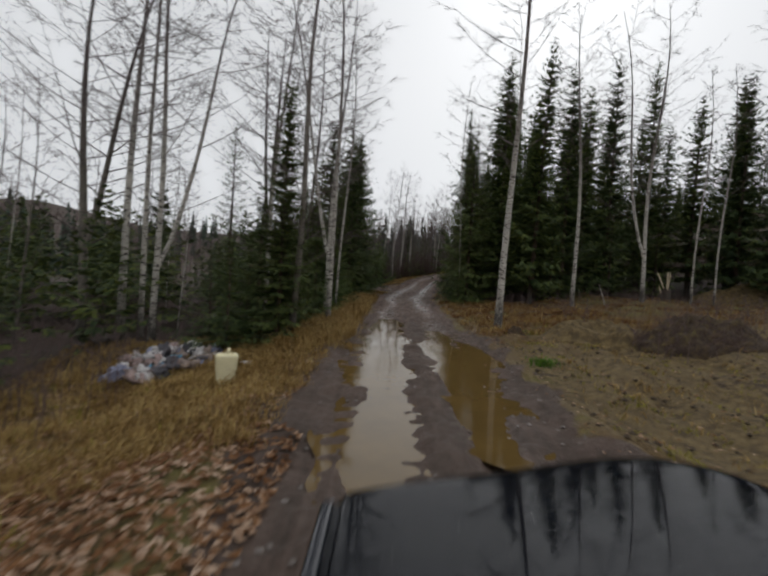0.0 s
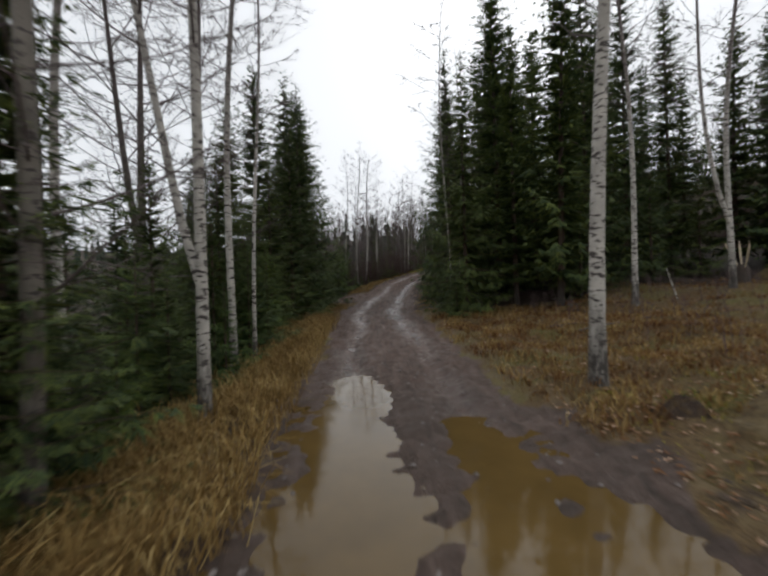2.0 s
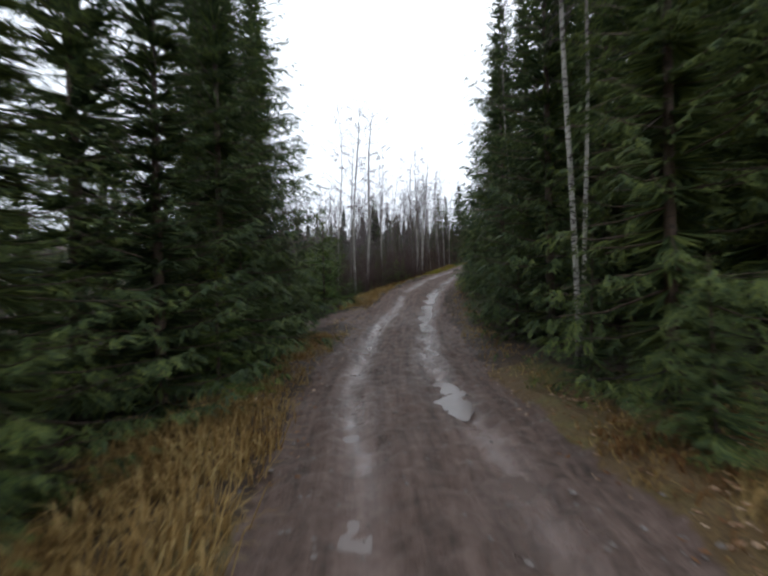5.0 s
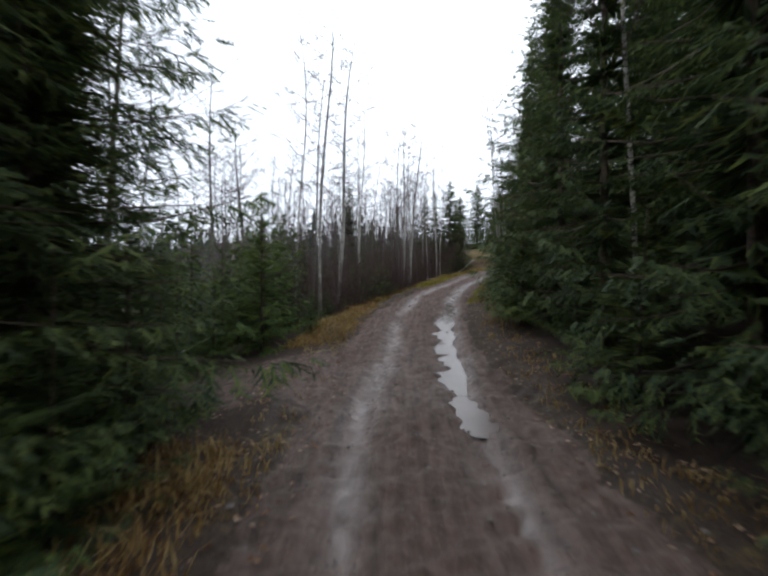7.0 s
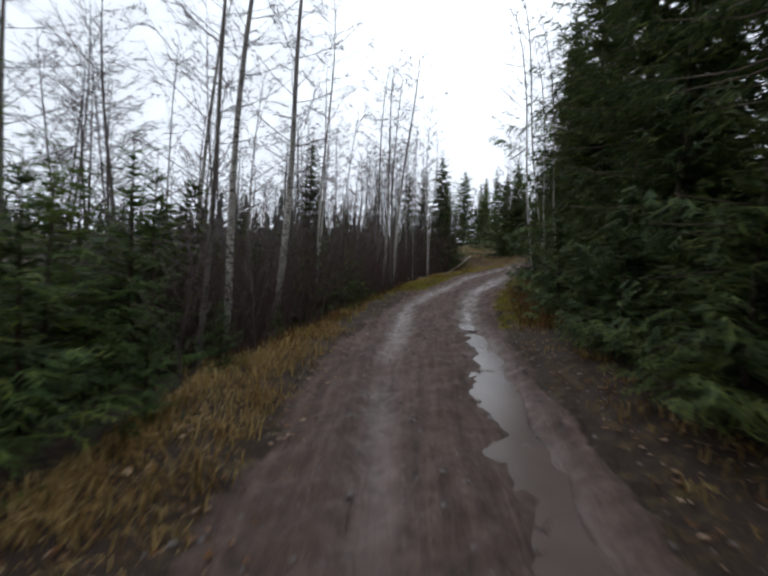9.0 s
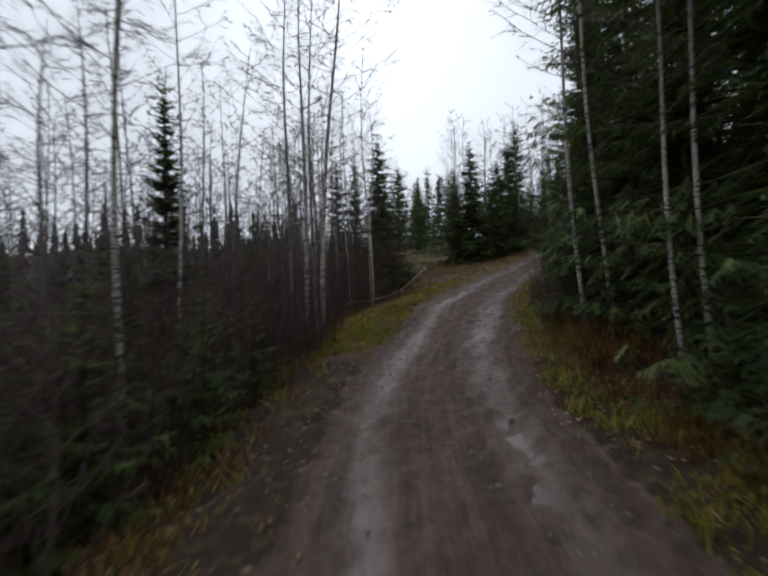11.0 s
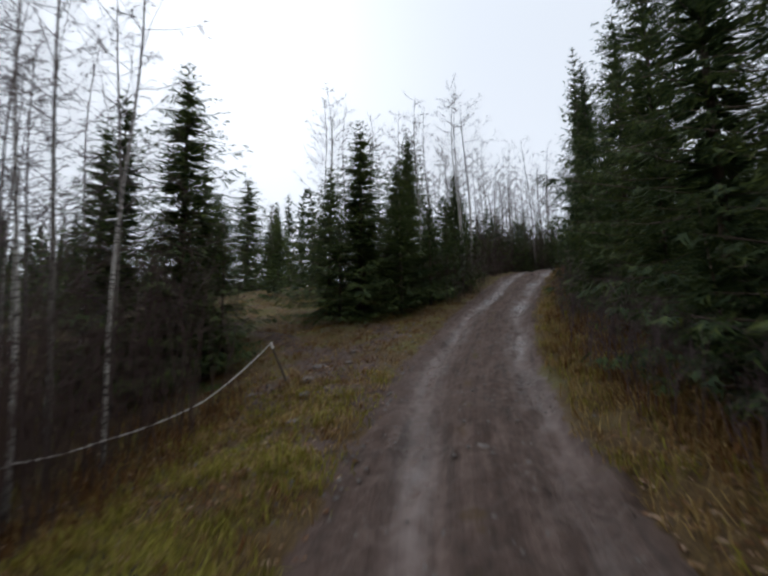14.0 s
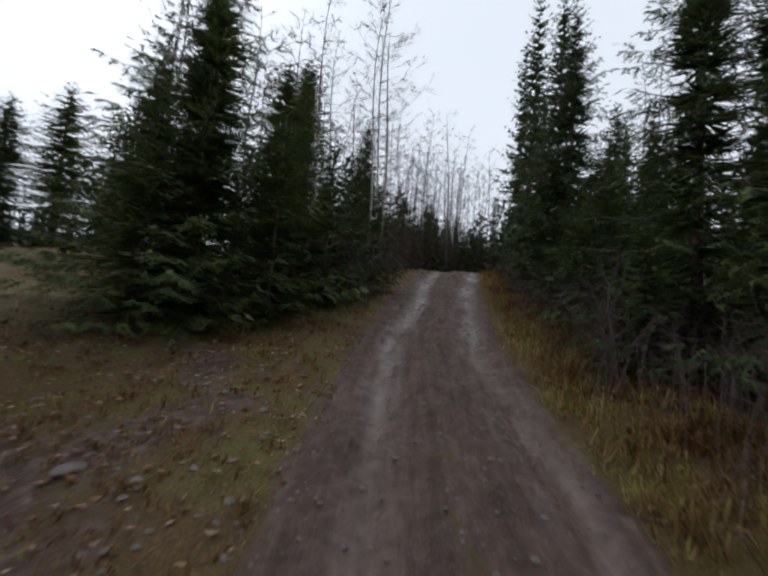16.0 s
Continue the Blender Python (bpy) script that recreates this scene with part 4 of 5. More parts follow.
scatter(rng, 14, ("young1", "young0", "bush1"), (31.5, 37), (-8.5, -3.4), (2.2, 4.4), 1.1)
scatter(rng, 14, ("young1", "bush0", "bush1"), (36.6, 43), (-9, -4.2), (2.2, 4.2), 0.9)
scatter(rng, 12, ("bush0", "bush1"), (30.5, 37), (-9.5, -5.4), (2.6, 4.4), 0.9)
scatter(rng, 6, ("young0",), (36, 43), (-5, -2.9), (0.8, 1.5), 0.9)
scatter(rng, 14, ("bush0", "bush1"), (39, 48), (-6.5, -3.2), (1.4, 2.8), 0.9, 0.08)
scatter(rng, 26, ("pole1", "pole1", "pole2"), (49, 60), (-15, -6.5), (8.5, 11), 0.5, 0.04)
scatter(rng, 14, ("birch3", "pole2", "pole2"), (54, 62), (-14, -6.5), (9, 11), 0.7, 0.05)
scatter(rng, 16, ("shrub0",), (36, 51), (-6, -2.6), (1.4, 2.6), 0.7, 0.15)
scatter(rng, 12, ("shrub0",), (52, 72), (2.2, 3.4), (1.0, 1.9), 0.7, 0.15)
spruce_thicket("close dark growth of low spruces behind the birches", 101, 70, (0, 34), (-26, -8.4), (3.0, 5.6), 1.3)
spruce_thicket("close dark growth of low spruces down the slope", 102, 60, (37, 50), (-20, -5.0), (2.2, 4.4), 1.1)
spruce_thicket("close dark growth of low spruces below the track", 103, 46, (51, 66), (-26, -10.5), (2.8, 4.6), 1.2)
spruce_thicket("close dark spruces at the top of the climb", 104, 40, (72, 104), (-16, -3.2), (3.4, 6.5), 1.5)
spruce_thicket("dark spruce undergrowth within the wood", 105, 40, (24, 100), (4.6, 8.0), (2.2, 4.4), 1.6)
spruce_thicket("close dark spruces beyond the crest", 106, 80, (91, 106), (-14, 9), (3.4, 7.0), 1.1, 0.0)
spruce_thicket("low dark spruces along the last climb", 107, 46, (70, 93), (-7.5, -2.7), (1.8, 4.2), 0.9, 2.4)
spruce_thicket("low dark spruces under the wall of the wood", 108, 30, (68, 92), (2.7, 5.0), (1.8, 3.8), 1.0, 2.4)
scatter(rng, 16, ("bush0", "bush1"), (68, 90), (-4.2, -2.4), (1.6, 3.2), 0.9, 0.08)
# ahead: birches and spruces at the top of the climb
scatter(rng, 32, ("birch3", "birch3", "pole0", "pole2"), (69, 92), (-9, -2.8), (8.5, 11.5), 0.8, 0.05)
scatter(rng, 18, ("pole2", "birch3", "pole1"), (92, 106), (-9, 0), (9, 13), 0.8, 0.05, 0.0)
scatter(rng, 16, ("pole2", "birch3", "pole1"), (92, 106), (0, 7), (9, 13), 0.8, 0.05, 0.0)
scatter(rng, 6, ("wood0", "wood1"), (95, 106), (-8, 0), (4.5, 6.5), 1.3, 0.04, 0.0)
scatter(rng, 5, ("wood0", "wood1"), (95, 106), (0, 7), (4.5, 6.5), 1.3, 0.04, 0.0)
scatter(rng, 10, ("wood0", "wood1"), (84, 104), (-20, -5), (6, 8), 2.0)
scatter(rng, 5, ("wood0", "wood1"), (80, 93), (-5, -2.8), (4.5, 7), 1.6)
scatter(rng, 10, ("wood0", "wood1"), (58, 76), (-40, -26), (6, 8.5), 2.5)
scatter(rng, 8, ("wood0", "wood1"), (102, 112), (-10, 12), (8, 11), 2.2)


# straight ahead, where the track turns off behind the crest
rng = np.random.RandomState(19)
for which, many, heights in (("birch3", 16, (8.5, 11.5)), ("pole2", 22, (7.5, 11)), ("pole1", 12, (7, 10)), ("wood1", 6, (4.5, 7.5)), ("bush0", 14, (2.5, 4.2))):
    for _ in range(many):
        x_, y_ = rng.uniform(35.5, 50), rng.uniform(67.3, 82)
        if which == "bush0":
            x_, y_ = rng.uniform(35.5, 45), rng.uniform(67.4, 71)
        stand(which, x_, y_, rng.uniform(*heights), None, tuple(rng.uniform(-0.05, 0.05, 2)))


# ---- what nobody could count: far woods, thickets, grass, leaves ----
def far_woods():
    """Spruces of the distant slopes, each a tapering body of many drooping boughs."""
    rng = np.random.RandomState(77)
    v = []
    for _ in range(3000):
        if len(v) > 640:
            break
        a, r = rng.uniform(0, 6.283), 66 + 200 * rng.uniform() ** 1.4
        x, y = 5 + r * math.cos(a), 30 + r * math.sin(a)
        s, d = along(x, y)
        if abs(d[0]) < 46 and s[0] > -40 or y < -30 or waves(np.array([x]), np.array([y]), 60, 9)[0] < -0.15:
            continue
        h, n = rng.uniform(5, 13), 110
        wide = h * rng.uniform(0.15, 0.21)
        z = float(land(x, y)[0]) - 0.3
        u = rng.uniform(0, 1, n) ** 1.3
        az = rng.uniform(0, 6.283, n)
        l = wide * (1 - u) ** 0.85 * rng.uniform(0.5, 1.25, n) + 0.12
        w = 0.35 * l + 0.16
        c, s_ = np.cos(az), np.sin(az)
        zz = z + h * (0.04 + 0.95 * u)
        root = np.stack([x + 0 * u, y + 0 * u, zz + 0.05 * h], 1)
        m = np.stack([x + c * l * 0.6, y + s_ * l * 0.6, zz - l * 0.05], 1)
        side = np.stack([-s_ * w, c * w, -0.15 * w], 1)
        tip = np.stack([x + c * l, y + s_ * l, zz - l * rng.uniform(0.1, 0.7, n)], 1)
        v.append(np.stack([root, m + side, m - side, m - side, m + side, tip], 1).reshape(-1, 3))
    v = np.vstack(v)
    me = mesh_of("distant_wood", v, np.arange(len(v)).reshape(-1, 3), MAT_NEEDLE_HAZED)
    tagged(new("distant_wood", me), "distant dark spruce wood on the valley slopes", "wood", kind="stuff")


def far_bare_woods():
    """Bare crowns of the distant broadleaf wood."""
    rng = np.random.RandomState(78)
    st = Stems()
    done = 0
    while done < 620:
        a, r = rng.uniform(0, 6.283), 38 + 120 * rng.uniform() ** 1.3
        x, y = 5 + r * math.cos(a), 30 + r * math.sin(a)
        s, d = along(x, y)
        if abs(d[0]) < 22 and -40 < s[0] < 95 or y < -20:
            continue
        done += 1
        h, z = rng.uniform(7, 12), float(land(x, y)[0]) - 0.3
        lean = rng.uniform(-0.4, 0.4, 2)
        st.tube([(x, y, z), (x + lean[0], y + lean[1], z + h * 0.5), (x + lean[0] * 2, y + lean[1] * 2, z + h)], (0.05, 0.035, 0.008), 3)
        for _ in range(26):
            u = rng.uniform(0.2, 0.97)
            b = np.array([x + 2 * lean[0] * u, y + 2 * lean[1] * u, z + h * u])
            az, l = rng.uniform(0, 6.283), h * rng.uniform(0.07, 0.2)
            st.twig(b, b + np.array([math.cos(az) * l, math.sin(az) * l, l * rng.uniform(0.3, 1.8)]), 0.03)
    tagged(new("distant_bare_wood", st.mesh("distant_bare_wood", MAT_TWIG_RED)), "distant leafless wood with reddish brown crowns", "wood", kind="stuff")


def thicket(name, label, seed, many, s_range, d_range, tall, mat):
    """A tangle of thin leafless stems."""
    rng = np.random.RandomState(seed)
    st = Stems()
    s, d = rng.uniform(*s_range, many), rng.uniform(*d_range, many)
    x, y = middle(s, d)
    real = np.abs(along(x, y)[1])
    z = land(x, y)
    least = min(abs(d_range[0]), abs(d_range[1])) - 0.2
    for i in range(many):
        if real[i] < least:
            continue
        h = rng.uniform(*tall)
        az, bend = rng.uniform(0, 6.283), h * rng.uniform(0.05, 0.55)
        dx, dy = math.cos(az) * bend, math.sin(az) * bend
        p = np.array([(x[i], y[i], z[i] - 0.05), (x[i] + dx * 0.35, y[i] + dy * 0.35, z[i] + h * 0.6), (x[i] + dx, y[i] + dy, z[i] + h)])
        st.tube(p, (0.009, 0.006, 0.002), 3)
        for _ in range(3):
            b = p[1] + (p[2] - p[1]) * rng.uniform(-0.5, 0.8)
            l = h * rng.uniform(0.15, 0.35)
            a2 = rng.uniform(0, 6.283)
            st.tube([b, b + [math.cos(a2) * l, math.sin(a2) * l, l * rng.uniform(0, 1)]], (0.005, 0.002), 3)
    tagged(new(name, st.mesh(name, mat)), label, "undergrowth", kind="stuff")


def ground_at(x, y):
    """Ground height with the track's wear."""
    s, d = along(x, y)
    return land(x, y) + np.where(np.abs(d) < 2.2, track(s, d), 0)


def grass(name, label, seed, strips, mat, blades=9, patch=-0.55):
    """Tufts of bent blades. strips: how many tufts, along from and to, aside from and to, height from and to."""
    rng = np.random.RandomState(seed)
    v = []
    for many, s0, s1, d0, d1, h0, h1 in strips:
        s, d = rng.uniform(s0, s1, many), rng.uniform(d0, d1, many)
        x, y = middle(s, d)
        near = np.abs(along(x, y)[1])
        clump = waves(x, y, 1.3, seed + 1) + rng.uniform(-0.8, 0.8, many)
        ok = (near > min(abs(d0), abs(d1)) - 0.3) & (clump > patch)
        x, y = x[ok], y[ok]
        z = ground_at(x, y) - 0.02
        n = len(x)
        h = rng.uniform(h0, h1, n)
        az0 = rng.uniform(0, 6.283, n)
        for _ in range(blades):
            az = az0 + rng.normal(0, 1.3, n)
            hb = h * rng.uniform(0.6, 1.2, n)
            bx, by = x + rng.normal(0, 0.09, n), y + rng.normal(0, 0.09, n)
            out = hb * rng.uniform(0.2, 1.7, n)
            w = rng.uniform(0.004, 0.010, n)
            c, s_ = np.cos(az), np.sin(az)
            p0 = np.stack([bx - s_ * w, by + c * w, z], 1)
            p1 = np.stack([bx + s_ * w, by - c * w, z], 1)
            m = np.stack([bx + c * out * 0.4, by + s_ * out * 0.4, z + hb * 0.75], 1)
            side = np.stack([s_ * w, -c * w, 0 * w], 1) * 0.8
            t = np.stack([bx + c * out, by + s_ * out, z + hb * rng.uniform(0.35, 1.0, n)], 1)
            v.append(np.stack([p0, p1, m + side, p0, m + side, m - side, m - side, m + side, t], 1).reshape(-1, 3))
    v = np.vstack(v)
    tagged(new(name, mesh_of(name, v, np.arange(len(v)).reshape(-1, 3), mat)), label, "grass", kind="stuff")


def leaves(name, label, seed, strips, mat):
    """Curled dead leaves lying on the ground."""
    rng = np.random.RandomState(seed)
    v = []
    for many, s0, s1, d0, d1, size in strips:
        s, d = rng.uniform(s0, s1, many), rng.uniform(d0, d1, many)
        x, y = middle(s, d)
        z = ground_at(x, y) + rng.uniform(0.0, 0.05, many)
        a = rng.uniform(0, 6.283, many)
        l = size * rng.uniform(0.6, 1.3, many)
        w = l * rng.uniform(0.45, 0.75, many)
        c, sn = np.cos(a), np.sin(a)
        lift = rng.uniform(-0.3, 0.9, many) * w
        tip = rng.uniform(-0.2, 0.6, many) * l
        p0 = np.stack([x - c * l, y - sn * l, z + tip * 0.3], 1)
        p1 = np.stack([x - sn * w, y + c * w, z + lift], 1)
        p2 = np.stack([x + c * l, y + sn * l, z + tip], 1)
        p3 = np.stack([x + sn * w, y - c * w, z + lift * 0.6], 1)
        v.append(np.stack([p0, p3, p2, p0, p2, p1], 1).reshape(-1, 3))
    v = np.vstack(v)
    tagged(new(name, mesh_of(name, v, np.arange(len(v)).reshape(-1, 3), mat)), label, "leaves", kind="stuff")


def stones(name, label, seed, many, s_range, d_range, size, mat):
    rng = np.random.RandomState(seed)
    s, d = rng.uniform(*s_range, many), rng.uniform(*d_range, many)
    x, y = middle(s, d)
    z = ground_at(x, y)
    v, f = [], []
    octa = np.array([(1, 0, 0), (0, 1, 0), (-1, 0, 0), (0, -1, 0), (0, 0, 1), (0, 0, -1)], float)
    faces = np.array([(0, 1, 4), (1, 2, 4), (2, 3, 4), (3, 0, 4), (1, 0, 5), (2, 1, 5), (3, 2, 5), (0, 3, 5)])
    for i in range(many):
        r = size * rng.uniform(0.3, 1.0) ** 2 + 0.008
        q = octa * rng.uniform(0.6, 1.2, (6, 3)) * [r, r, r * 0.6]
        a = rng.uniform(0, 6.28)
        q = q @ np.array([(math.cos(a), math.sin(a), 0), (-math.sin(a), math.cos(a), 0), (0, 0, 1)])
        v.append(q + [x[i], y[i], z[i] + r * 0.1])
        f.append(faces + 6 * i)
    tagged(new(name, mesh_of(name, np.vstack(v), np.vstack(f), mat)), label, "stones", kind="stuff")


MAT_TWIG_DARK = plain("brown_undergrowth", (0.080, 0.048, 0.040), 0.85, vary=0.4, scale=3)
far_woods()
far_bare_woods()
thicket("thicket", "tangle of tall leafless stems beyond the crest", 97, 2200, (86, 104), (-11, 9), (1.5, 5.0), MAT_TWIG_DARK)
thicket("thicket", "dense leafless brown stems behind the turn", 99, 1800, (78, 92), (-9, -2.4), (1.2, 4.5), MAT_TWIG_DARK)
thicket("thicket", "leafless brown undergrowth along the last climb", 98, 1500, (69, 90), (-5, -1.7), (0.6, 2.4), MAT_TWIG_DARK)
thicket("thicket", "tangle of leafless brown undergrowth on the slope", 91, 3000, (40, 51), (-9, -2.7), (0.6, 2.6), MAT_TWIG_DARK)
thicket("thicket", "tangle of leafless brown undergrowth under the birches", 95, 3200, (46, 60), (-15, -4.4), (1.2, 4.4), MAT_TWIG_DARK)
thicket("thicket", "leafless brown undergrowth at the wood's edge", 92, 1300, (-6, 34), (-14, -5), (0.5, 1.6), MAT_TWIG_RED)
thicket("thicket", "leafless brown undergrowth under the spruces", 93, 1100, (50, 76), (1.9, 4.5), (0.4, 1.3), MAT_TWIG_RED)
thicket("thicket", "dead weeds on the cleared ground", 94, 500, (9, 24), (5, 18), (0.3, 0.9), MAT_TWIG_RED)
grass("dry_grass", "matted straw-coloured dry grass", 61, (
    (3600, 3.2, 12, -9.5, -3.0, 0.10, 0.26), (500, -5, 4, -9, -4, 0.15, 0.3), (2000, 4, 12, -4.5, -1.95, 0.08, 0.26), (2300, 9, 24, -3.4, -1.6, 0.14, 0.46), (320, 24, 31, -3.0, -1.75, 0.1, 0.26),
    (900, 11.5, 23, 1.8, 8, 0.08, 0.26), (300, 13, 25, 8, 18, 0.06, 0.2), (260, 3, 11, 2.6, 9, 0.06, 0.16), (300, 20, 43, 1.85, 2.7, 0.06, 0.18), (160, 22, 42, -2.6, -1.6, 0.04, 0.12), (800, 56, 72, -7, -1.4, 0.04, 0.12), (600, 36, 42, -3.2, -1.75, 0.10, 0.26), (60, 42, 46, -3.0, -2.1, 0.12, 0.3),
    (1500, 54, 80, 1.3, 3.0, 0.08, 0.32), (800, 60, 80, -16, -3.4, 0.12, 0.32), (500, 52, 55, -3.6, -1.6, 0.08, 0.28), (900, 55, 60.5, -5.2, -1.5, 0.04, 0.16)), MAT_STRAW, 8)
grass("green_grass", "yellowish green grass on the verge", 62, (
    (1500, 49, 54, -3.3, -1.35, 0.06, 0.2), (900, 53.5, 57, -4.7, -1.35, 0.06, 0.2), (600, 55, 60.5, -4.8, -1.5, 0.08, 0.2), (90, 41, 50, -3.0, -1.8, 0.12, 0.28), (1100, 43, 53, 1.6, 2.5, 0.06, 0.2), (900, 54, 80, 1.35, 3.0, 0.08, 0.26),
    (3400, 57, 80, -17, -2.2, 0.03, 0.11), (300, -4, 9, -8, -3, 0.12, 0.25), (1200, 2, 14, 2.4, 9, 0.04, 0.1), (1600, 49, 60, -4.6, -1.4, 0.05, 0.16)), MAT_MOSS, 8, 0.0)
grass("russet_weeds", "reddish brown dead weeds on the verge", 64, (
    (2300, 11.5, 23, 1.9, 8, 0.05, 0.2), (1300, 12, 25, 8, 18, 0.05, 0.18), (900, 42, 60, 2.0, 3.4, 0.14, 0.5), (900, 60, 80, 1.6, 3.2, 0.12, 0.45), (700, 50, 60, -6.5, -4.0, 0.1, 0.4), (500, 40, 50, -4.2, -2.0, 0.08, 0.35),
    (300, 24, 31, -3.4, -2.0, 0.05, 0.2), (2000, 54, 70, -8, -1.6, 0.04, 0.14)), MAT_RUSSET, 8)
MAT_LUSH = leaf_material("lush_grass", (0.035, 0.08, 0.01), (0.08, 0.17, 0.016), (0.15, 0.27, 0.03))
grass("grass_tuft", "bright green tuft of lush grass on the bare ground", 63, ((40, 8.2, 8.9, 2.3, 2.75, 0.08, 0.2), (20, 11.8, 12.4, 3.2, 3.8, 0.06, 0.14)), MAT_LUSH, 9)
leaves("fallen_leaves", "fallen brown and pale leaves on the ground", 71, (
    (13000, -3, 4.6, -7.5, -1.5, 0.05), (2600, 4.4, 8.5, -7.5, -1.9, 0.046), (1300, 5, 14, -6, -2, 0.045), (4200, 10, 24, 1.9, 8, 0.04), (2500, 13, 26, 8, 18, 0.045), (1500, 0, 12, 1.9, 9, 0.035), (800, 30, 60, 1.6, 2.8, 0.04),
    (1700, 22, 60, -3.2, -1.2, 0.038), (900, 20, 56, 1.5, 2.8, 0.038), (4200, 54, 74, -8, -1.4, 0.045), (1500, 46, 58, 1.3, 3.0, 0.045)), MAT_LITTER)
MAT_STONE = plain("grey_stone", (0.17, 0.145, 0.13), 0.7, vary=0.5, scale=3)
stones("road_stones", "small stones and clods of mud on the track", 81, 4200, (-6, 76), (-1.9, 2.0), 0.035, MAT_STONE)
stones("mud_stones", "pale stones trodden into the mud of the side way", 83, 900, (56, 66), (-6.5, -1.2), 0.05, MAT_STONE)
MAT_CLOD = plain("dark_clods", (0.055, 0.036, 0.020), 0.85, vary=0.5, scale=5)
stones("clods", "dark clods of earth on the cleared sand", 82, 1800, (-3, 12.5), (2.0, 10), 0.06, MAT_CLOD)


# ---- things along the way ----
def lump(rng, size, crumple, cuts=3):
    """A crumpled rounded body."""
    bm = bmesh.new()
    bmesh.ops.create_icosphere(bm, subdivisions=cuts, radius=1.0)
    off = Vector(rng.uniform(-50, 50, 3))
    for v in bm.verts:
        n = v.co.normalized()
        k = 1 + crumple * (noise.noise(n * 1.6 + off) + 0.6 * noise.noise(n * 4.0 + off) + 0.35 * abs(noise.noise(n * 9.0 + off)) - 0.3 * abs(noise.noise(n * 5.0 - off)))
        v.co = Vector((n.x * k * size[0], n.y * k * size[1], max(-0.35, n.z * k) * size[2]))
    return bm


def box(bm, size, at, bevel=0.0, turn=None):
    """Adds a box with rounded edges to a bmesh."""
    g = bmesh.ops.create_cube(bm, size=1.0)["verts"]
    m = Matrix.Translation(at) @ (turn or Matrix.Identity(4)) @ Matrix.Diagonal((*size, 1))
    bmesh.ops.transform(bm, matrix=m, verts=g)
    if bevel:
        e = list({e for v in g for e in v.link_edges})
        bmesh.ops.bevel(bm, geom=e, offset=bevel, segments=3, affect="EDGES", profile=0.6)


def ring_body(bm, rings, sides=24):
    """Adds a closed body turned about z from (radius, height) pairs."""
    rows = []
    for r, z in rings:
        rows.append([bm.verts.new((r * math.cos(a), r * math.sin(a), z)) for a in (i / sides * 6.28318 for i in range(sides))])
    for p, q in zip(rows, rows[1:]):
        for i in range(sides):
            bm.faces.new((p[i], p[(i + 1) % sides], q[(i + 1) % sides], q[i]))
    bm.faces.new(rows[0][::-1])
    bm.faces.new(rows[-1])
    return [v for row in rows for v in row]


def smooth(ob):
    for p in ob.data.polygons:
        p.use_smooth = True
    return ob


def set_down(name, x, y, label, category, group="", turn=0.0, lift=0.0):
    root = new(name)
    root.matrix_world = pose(x, y, float(ground_at(np.array([x]), np.array([y]))[0]) + lift, 0, 0, turn)
    return tagged(root, label, category, group)


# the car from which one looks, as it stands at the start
def car_paint():
    m, tree, add, put = material("black_car_paint")
    co = add("TexCoord").outputs["Object"]
    specks = add("TexVoronoi", Vector=co, Scale=28.0).outputs["Distance"]
    dust = noise_of(add, co, 3.0, 5)
    c = mixed(add, ramp(add, dust, (0.5, (0, 0, 0)), (0.85, (0.25, 0.25, 0.25))), (0.010, 0.012, 0.018), (0.05, 0.045, 0.04))
    c = mixed(add, ramp(add, specks, (0.035, (1, 1, 1)), (0.06, (0, 0, 0))), c, (0.30, 0.28, 0.26))
    put("Base Color", c)
    put("Roughness", ramp(add, dust, (0.4, (0.025, 0.025, 0.025)), (0.8, (0.09, 0.09, 0.09))))
    put("Specular IOR Level", 0.42)
    put("Coat Weight", 0.0)
    put("Coat Roughness", 0.02)
    return m


